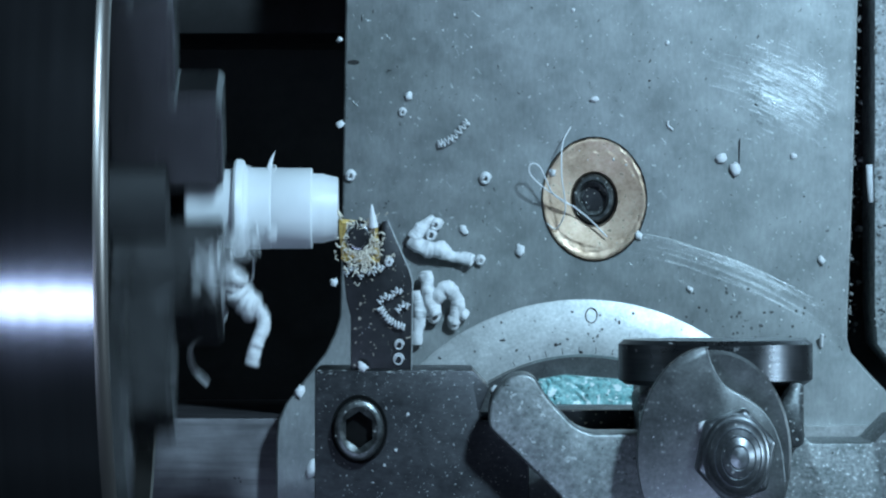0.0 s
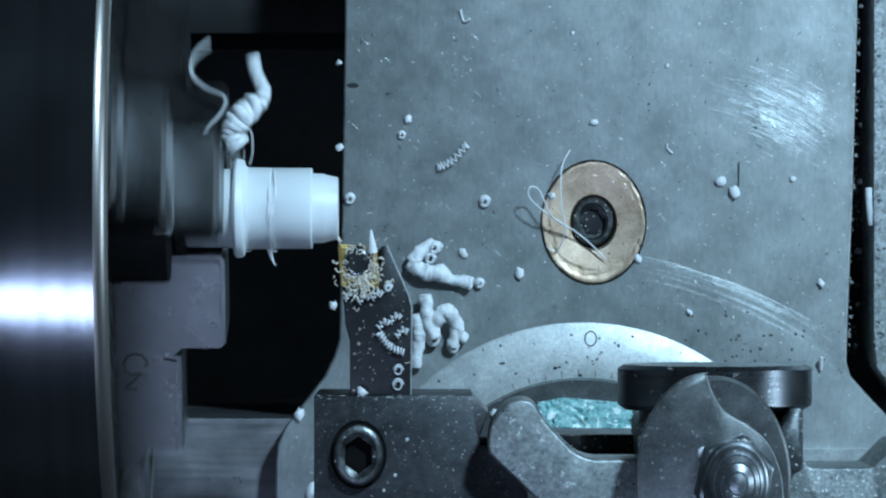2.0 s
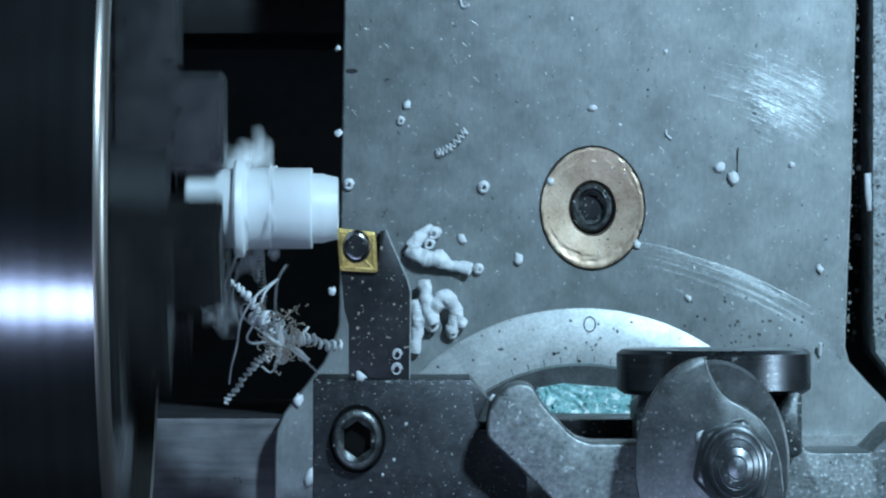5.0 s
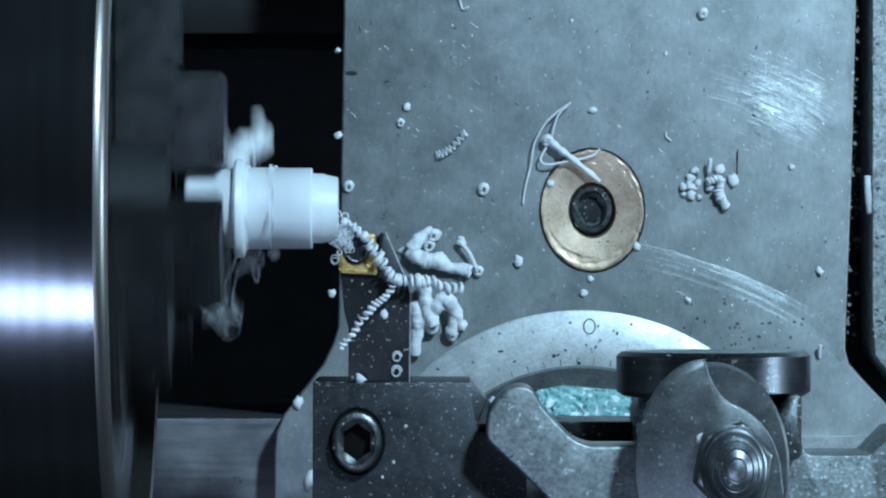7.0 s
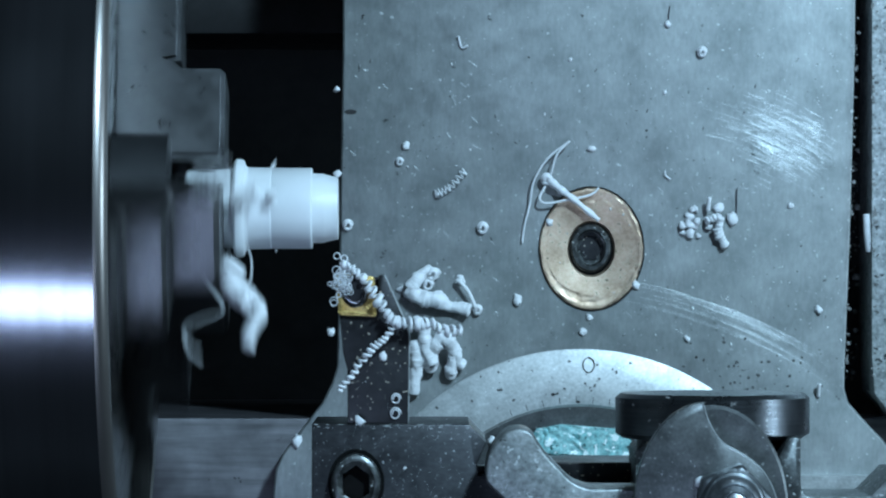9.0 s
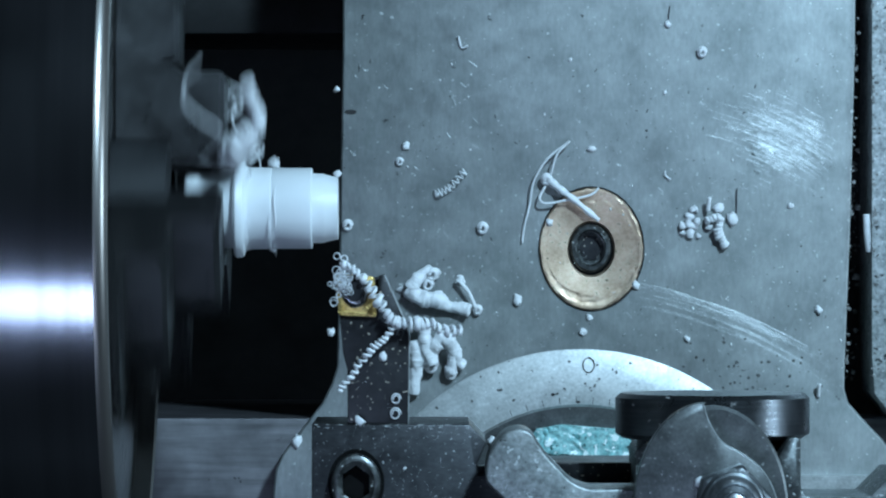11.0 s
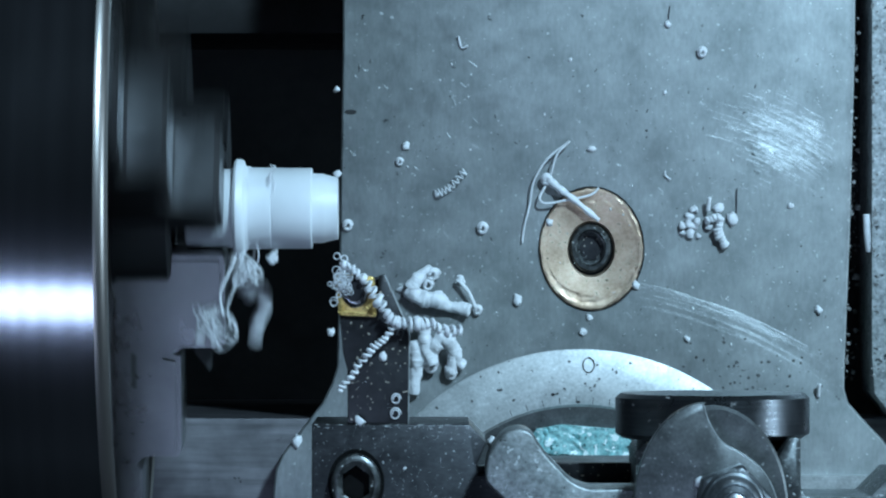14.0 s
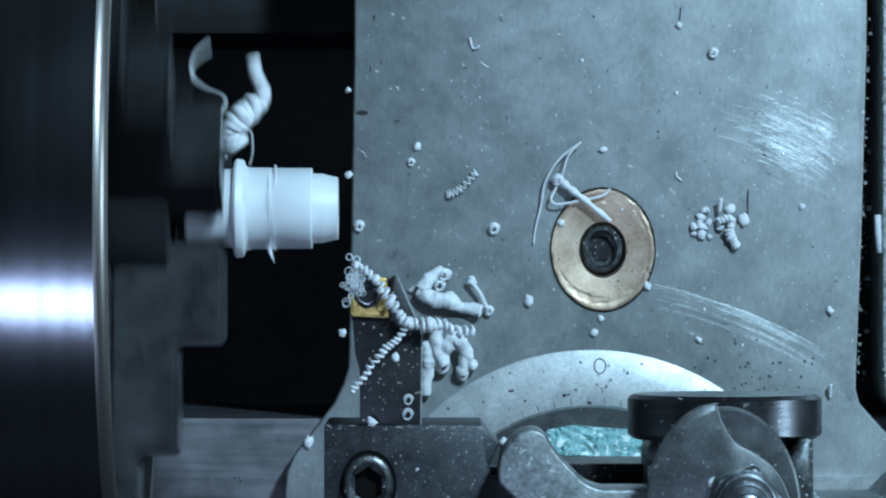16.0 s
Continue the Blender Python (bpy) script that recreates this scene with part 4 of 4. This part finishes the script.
def build_passing_swarf():
    """Chips that are thrown off during the second cut, and those that it brings."""
    rng = random.Random(77)
    # crumbly shavings heaped on the insert at first
    bm = bmesh.new()
    for _ in range(190):
        x, y = Vector((-13.27, 1.00)) + Vector((rng.gauss(0, 1.7), rng.gauss(-0.5, 2.2)))
        if (Vector((x, y)) - Vector((-13.64, 1.91))).length < 1.9:
            continue
        pts = [Vector((x, y, 63.6))]
        for _ in range(4):
            pts.append(pts[-1] + Vector((rng.uniform(-0.6, 0.6), rng.uniform(-0.6, 0.6), rng.uniform(-0.2, 0.3))))
        sweep(bm, smooth_path(pts, 4), rng.uniform(0.06, 0.17), 5, 0.6)
    heap = single("shaving_heap", bm, CREAM, (-13.45, 1.00, 63), "cream crumbly shavings heaped on the insert", "swarf", kind="stuff")
    LEAVING.append(heap)
    bm = strand_chip([(-11.18, 3.55, 64), (-11.36, 5.55, 64.6), (-11.45, 7.18, 65)], lambda f: 0.75 * (1.05 - f) + 0.05)
    LEAVING.append(single("pointed_shaving", bm, SWARF, (-11.27, 5.09, 63), "pointed white shaving stuck on the tool", "swarf"))
    spots = [(-14.91, -3.55), (-12.64, -4.00), (-10.55, -3.36), (-9.45, -8.09), (-7.64, -7.18), (-6.55, -9.45)]
    for k, (x, y) in enumerate(spots):
        bm = coil_chip([(x - 0.9, y - 0.6, 63.0), (x, y + 0.5, 63.1), (x + 1.0, y + 0.1, 63.0)], 0.45, 0.13, 0.7, 40 + k)
        LEAVING.append(single("short_curl", bm, SWARF, (x, y, 62), "short white swarf curl on the tool shank", "swarf", "curls on the tool"))
    bm = coil_chip([(-10.18, -9.45, 62.9), (-8.55, -11.55, 62.9), (-6.18, -12.64, 62.9)], 0.5, 0.16, 0.65, 51)
    LEAVING.append(single("spring_curl", bm, SWARF, (-8.55, -11.36, 62), "springy white swarf curl on the tool shank", "swarf"))
    bm = ring_chip(-8.73, -2.09, 62.3, 0.6, 0.25)
    LEAVING.append(single("ring_curl", bm, SWARF, (-8.73, -2.09, 62), "small white ring-shaped plastic curl", "swarf", "ring curls"))
    bm = strand_chip([(22.39, 21.40, 2.5), (20.91, 18.43, 4), (20.71, 12.98, 5), (21.40, 7.04, 3.5), (19.92, 3.57, 1.0), (18.23, 4.56, 0.7)], 0.13)
    strand_chip([(28.84, 2.08, 0.6), (25.37, 5.55, 1.0), (21.90, 8.03, 2.0), (17.94, 10.50, 4), (15.26, 12.98, 5), (15.26, 14.76, 5.5), (16.94, 14.27, 5), (19.42, 9.51, 3.5), (23.39, 7.23, 1.6)], 0.14, bm)
    LEAVING.append(single("looped_filament", bm, SWARF, (21.40, 10.01, 0), "thin looped white plastic filament lying on the bush", "swarf"))

    bm = coil_chip([(-16.75, 2.99, 66), (-16.85, 9.0, 67), (-17.5, 15.2, 68), (-18.6, 21.2, 68), (-20.2, 27.2, 68)], lambda f: 0.45 + 1.0 * f, 0.16, 0.85, 58)
    FLYING.append(single("flying_curl", bm, SWARF, (-17.11, 10.05, 66), "loose white swarf curl flying off the tool tip", "swarf"))

    # long twisted curls that the cut lays across the tool
    bm = coil_chip([(-15.73, 6.54, 64.6), (-13.46, 5.18, 64.8), (-10.74, 2.01, 65.0), (-8.47, -1.61, 65.0), (-6.66, -3.16, 65.2)], lambda f: 0.42 + 0.22 * math.sin(f * 3), 0.44, 2.3, 61, None, 0.6)
    coil_chip([(-7.11, -2.97, 65.2), (-3.94, -3.43, 64.8), (-0.77, -3.61, 64), (3.04, -4.97, 63)], lambda f: 0.6 + 0.3 * math.sin(f * 2.4), 0.46, 2.2, 62, bm, 0.6)
    coil_chip([(-7.11, -2.97, 65.2), (-8.93, -5.69, 64.2), (-11.19, -7.69, 64), (-13.91, -11.13, 63.6), (-16.18, -14.03, 63.4)], lambda f: 0.5 - 0.15 * f, 0.3, 1.15, 63, bm)
    COMING.append(single("twisted_curl", bm, SWARF, (-8.02, -2.97, 62.3), "long twisted white swarf curl across the tool", "swarf"))
    bm = bmesh.new()
    for k in range(48):
        x, y = Vector((-15.91, 3.82)) + Vector((rng.gauss(0.3, 0.95), rng.gauss(0, 1.3)))
        r = rng.uniform(0.3, 0.7)
        ph = rng.uniform(0, 6)
        tx, ty = rng.uniform(-0.8, 0.8), rng.uniform(-0.8, 0.8)
        pts = [Vector((x + r * math.cos(ph + a), y + r * math.sin(ph + a), 64.4 + r * (tx * math.cos(a) + ty * math.sin(a)))) for a in [j * 0.6 for j in range(13)]]
        sweep(bm, pts, rng.uniform(0.05, 0.11), 5)
    COMING.append(single("curl_nest", bm, SWARF, (-15.91, 3.64, 63), "nest of fine white curls at the insert tip", "swarf", kind="stuff"))
    x, y = -9.23, -8.64
    COMING.append(single("crumb", flake_chip(x, y, 62.2, 0.75, 71), SWARF, (x, y, 62.2), "small white plastic crumb", "swarf", "crumbs on the cross slide"))
    bm = strand_chip([(18.44, 21.50, 1.2), (20.42, 19.72, 1.6), (23.39, 17.44, 1.6), (27.85, 13.77, 0.8)], lambda f: 0.78 + 0.12 * math.sin(f * 31) - 0.3 * f)
    strand_chip([(22.70, 27.65, 2.0), (20.42, 25.17, 2.5), (19.43, 21.70, 1.6)], 0.18, bm)
    strand_chip([(22.70, 27.65, 2.0), (18.93, 24.67, 2.2), (16.45, 20.71, 1.6), (15.76, 16.75, 1.2), (14.77, 12.78, 0.8), (14.37, 9.81, 0.5)], 0.2, bm, 0.5)
    strand_chip([(18.44, 19.72, 1.4), (17.44, 17.74, 1.8), (18.44, 16.75, 1.8), (21.90, 17.24, 1.4), (26.36, 18.23, 1.0), (27.85, 19.52, 0.9)], 0.22, bm, 0.6)
    ring_chip(18.63, 20.91, 0.6, 0.8, 0.4, 0.3, bm)
    COMING.append(single("hooked_curl", bm, SWARF, (21.90, 17.74, 0), "hooked white swarf curl with thin tails on the bush", "swarf"))
    for k in range(15):
        x, y = Vector((44.20, 13.28)) + Vector((rng.gauss(0, 1.5), rng.gauss(0, 1.5)))
        ob = single("crumb", flake_chip(x, y, rng.uniform(0, 0.5), rng.uniform(0.5, 0.85), 80 + k), SWARF, (x, y, 0), "white plastic crumb in a small cluster", "swarf", "crumb cluster")
        COMING.append(ob)
    bm = bmesh.new()
    coil_chip([(46.68, 13.77, 1.2), (49.15, 14.27, 1.3), (48.86, 11.79, 1.2), (50.14, 9.31, 0.8)], 0.5, 0.4, 0.7, 65, bm)
    strand_chip([(47.17, 17.74, 2.2), (46.97, 15.56, 1.2)], 0.4, bm)
    COMING.append(single("forked_curl", bm, SWARF, (48.16, 13.28, 0), "forked white swarf curl beside the crumbs", "swarf"))
    bm = strand_chip([(3.27, 3.17, 1.6), (4.86, 1.39, 1.8), (6.25, -1.59, 1.6)], 0.35, None, 0.6)
    flake_chip(3.27, 3.07, 1.0, 0.6, 72, bm)
    COMING.append(single("small_shaving", bm, SWARF, (4.56, 0.89, 0), "small white plastic shaving", "swarf"))
    for k, (x, y, r) in enumerate(((45.98, 43.30, 0.7), (39.94, 48.26, 0.0), (-6.81, 1.70, 0.0), (24.98, -5.85, 0.0), (26.16, -3.27, 0.0))):
        if r:
            ob = single("ring_curl", ring_chip(x, y, 0, r, 0.35), SWARF, (x, y, 0), "small white ring-shaped plastic curl", "swarf", "ring curls")
        else:
            ob = single("crumb", flake_chip(x, y, 0, 0.7, 90 + k), SWARF, (x, y, 0), "small white plastic crumb", "swarf", "crumbs on the cross slide")
        COMING.append(ob)
    hair = strand_chip([(52.12, 19.42, 0.6), (52.02, 14.96, 0.1)], 0.1)
    ride(single("hair", hair, HAIR, (52.12, 17.94, 0), "short dark bristle on the slide", "debris"))


build_passing_swarf()

# ---- what moves ----
# travel of the cross slide: seconds, along x and y in millimetres
TRAVEL = [(0.0, 0.0, 0.0), (0.25, 0.0, 0.95), (0.5, 0.0, 1.35), (0.75, 0.0, 0.9), (1.0, 0.0, 0.0), (1.5, -0.12, -1.95), (2.0, -0.12, -4.06), (2.5, -0.15, -5.6), (2.75, -0.25, -5.75), (3.0, -0.3, -5.6), (3.5, -0.4, -5.05),
          (4.0, -0.34, -4.2), (4.2, -0.32, -3.8), (6.0, -0.3, 0.3), (6.3, -0.3, 0.25), (6.5, -0.3, 0.0), (7.0, -0.34, -1.93), (7.5, -0.35, -3.4), (8.0, -0.42, -4.96), (8.5, -0.46, -7.04), (9.0, -0.5, -8.72), (9.2, -0.5, -8.74),
          (11.3, -0.5, -8.74), (14.5, -0.5, -8.74), (15.0, -1.1, -8.74), (15.5, -1.82, -8.74), (15.6, -1.7, -8.76), (16.0, 1.5, -8.88)]


def motions():
    for ob in RIDERS:
        b = ob.location.copy()
        walk(ob, [(t, Matrix.Translation(b + Vector((dx, dy, 0)) * MM)) for t, dx, dy in TRAVEL])
    # chips thrown off after the first cut fall into the tray; new ones are flung over and land
    n = 0
    for ob in LEAVING:
        b = ob.location.copy()
        rows = [(t, Matrix.Translation(b + Vector((dx, dy, 0)) * MM)) for t, dx, dy in TRAVEL if t <= 4.2]
        n += 1
        rest = Vector((-84 - 3 * (n % 4), -8 + 3.0 * n, -139.5)) * MM
        rows.append((4.6, Matrix.Translation(b + Vector((-2, -2, 8)) * MM)))
        rows.append((5.0, Matrix.Translation(Vector((-27, -14, 40)) * MM)))
        rows.append((5.4, Matrix.Translation(Vector((-34, -12, -90)) * MM)))
        rows += [(t, Matrix.Translation(rest)) for t in (5.8, 16.0)]
        walk(ob, rows)
    for ob in COMING:
        b = ob.location.copy()
        n += 1
        rows = [(t, Matrix.Translation(Vector((-92 - 2 * (n % 5), -10 + n, -30)) * MM)) for t in (0.0, 4.5)]
        rows.append((4.9, Matrix.Translation(Vector((-30, -15, 0)) * MM)))
        rows.append((5.25, Matrix.Translation(Vector((-27, -12, 88)) * MM)))
        rows.append((5.7, Matrix.Translation(b + Vector((-1.3, 0.6, 9)) * MM)))
        rows += [(t, Matrix.Translation(b + Vector((dx, dy, 0)) * MM)) for t, dx, dy in TRAVEL if t >= 6.0]
        walk(ob, rows)
    for ob in FLYING:
        b = ob.location.copy()
        under, gap, rest = Vector((-90, 0, -35)) * MM, Vector((-30, -10, 0)) * MM, Vector((-88, 14, -139)) * MM
        rows = [(0.0, under), (3.62, under), (3.75, gap), (3.9, b + Vector((-0.4, -0.8, -1)) * MM), (4.0, b), (4.2, b + Vector((-1, 4, 3)) * MM), (4.6, gap), (5.0, Vector((-36, -6, -95)) * MM), (5.4, rest), (16.0, rest)]
        walk(ob, [(t, Matrix.Translation(p)) for t, p in rows])
    # the spindle runs at about 300 turns a minute
    for ob, phases in SPINNERS:
        rows, total = [], phases[0][1]
        for (t0, a0), (t1, a1) in zip(phases, phases[1:]):
            steps = round((t1 - t0) * FPS)
            gain = (a1 - a0) + 360.0 * round((60.0 * steps - (a1 - a0)) / 360.0)
            rows += [(t0 + k / FPS, total + gain * k / steps) for k in range(steps)]
            total += gain
        rows.append((16.0, total))
        b = ob.location.copy()
        walk(ob, [(t, Matrix.Translation(b) @ Matrix.Rotation(radians(a), 4, "X")) for t, a in rows])


motions()
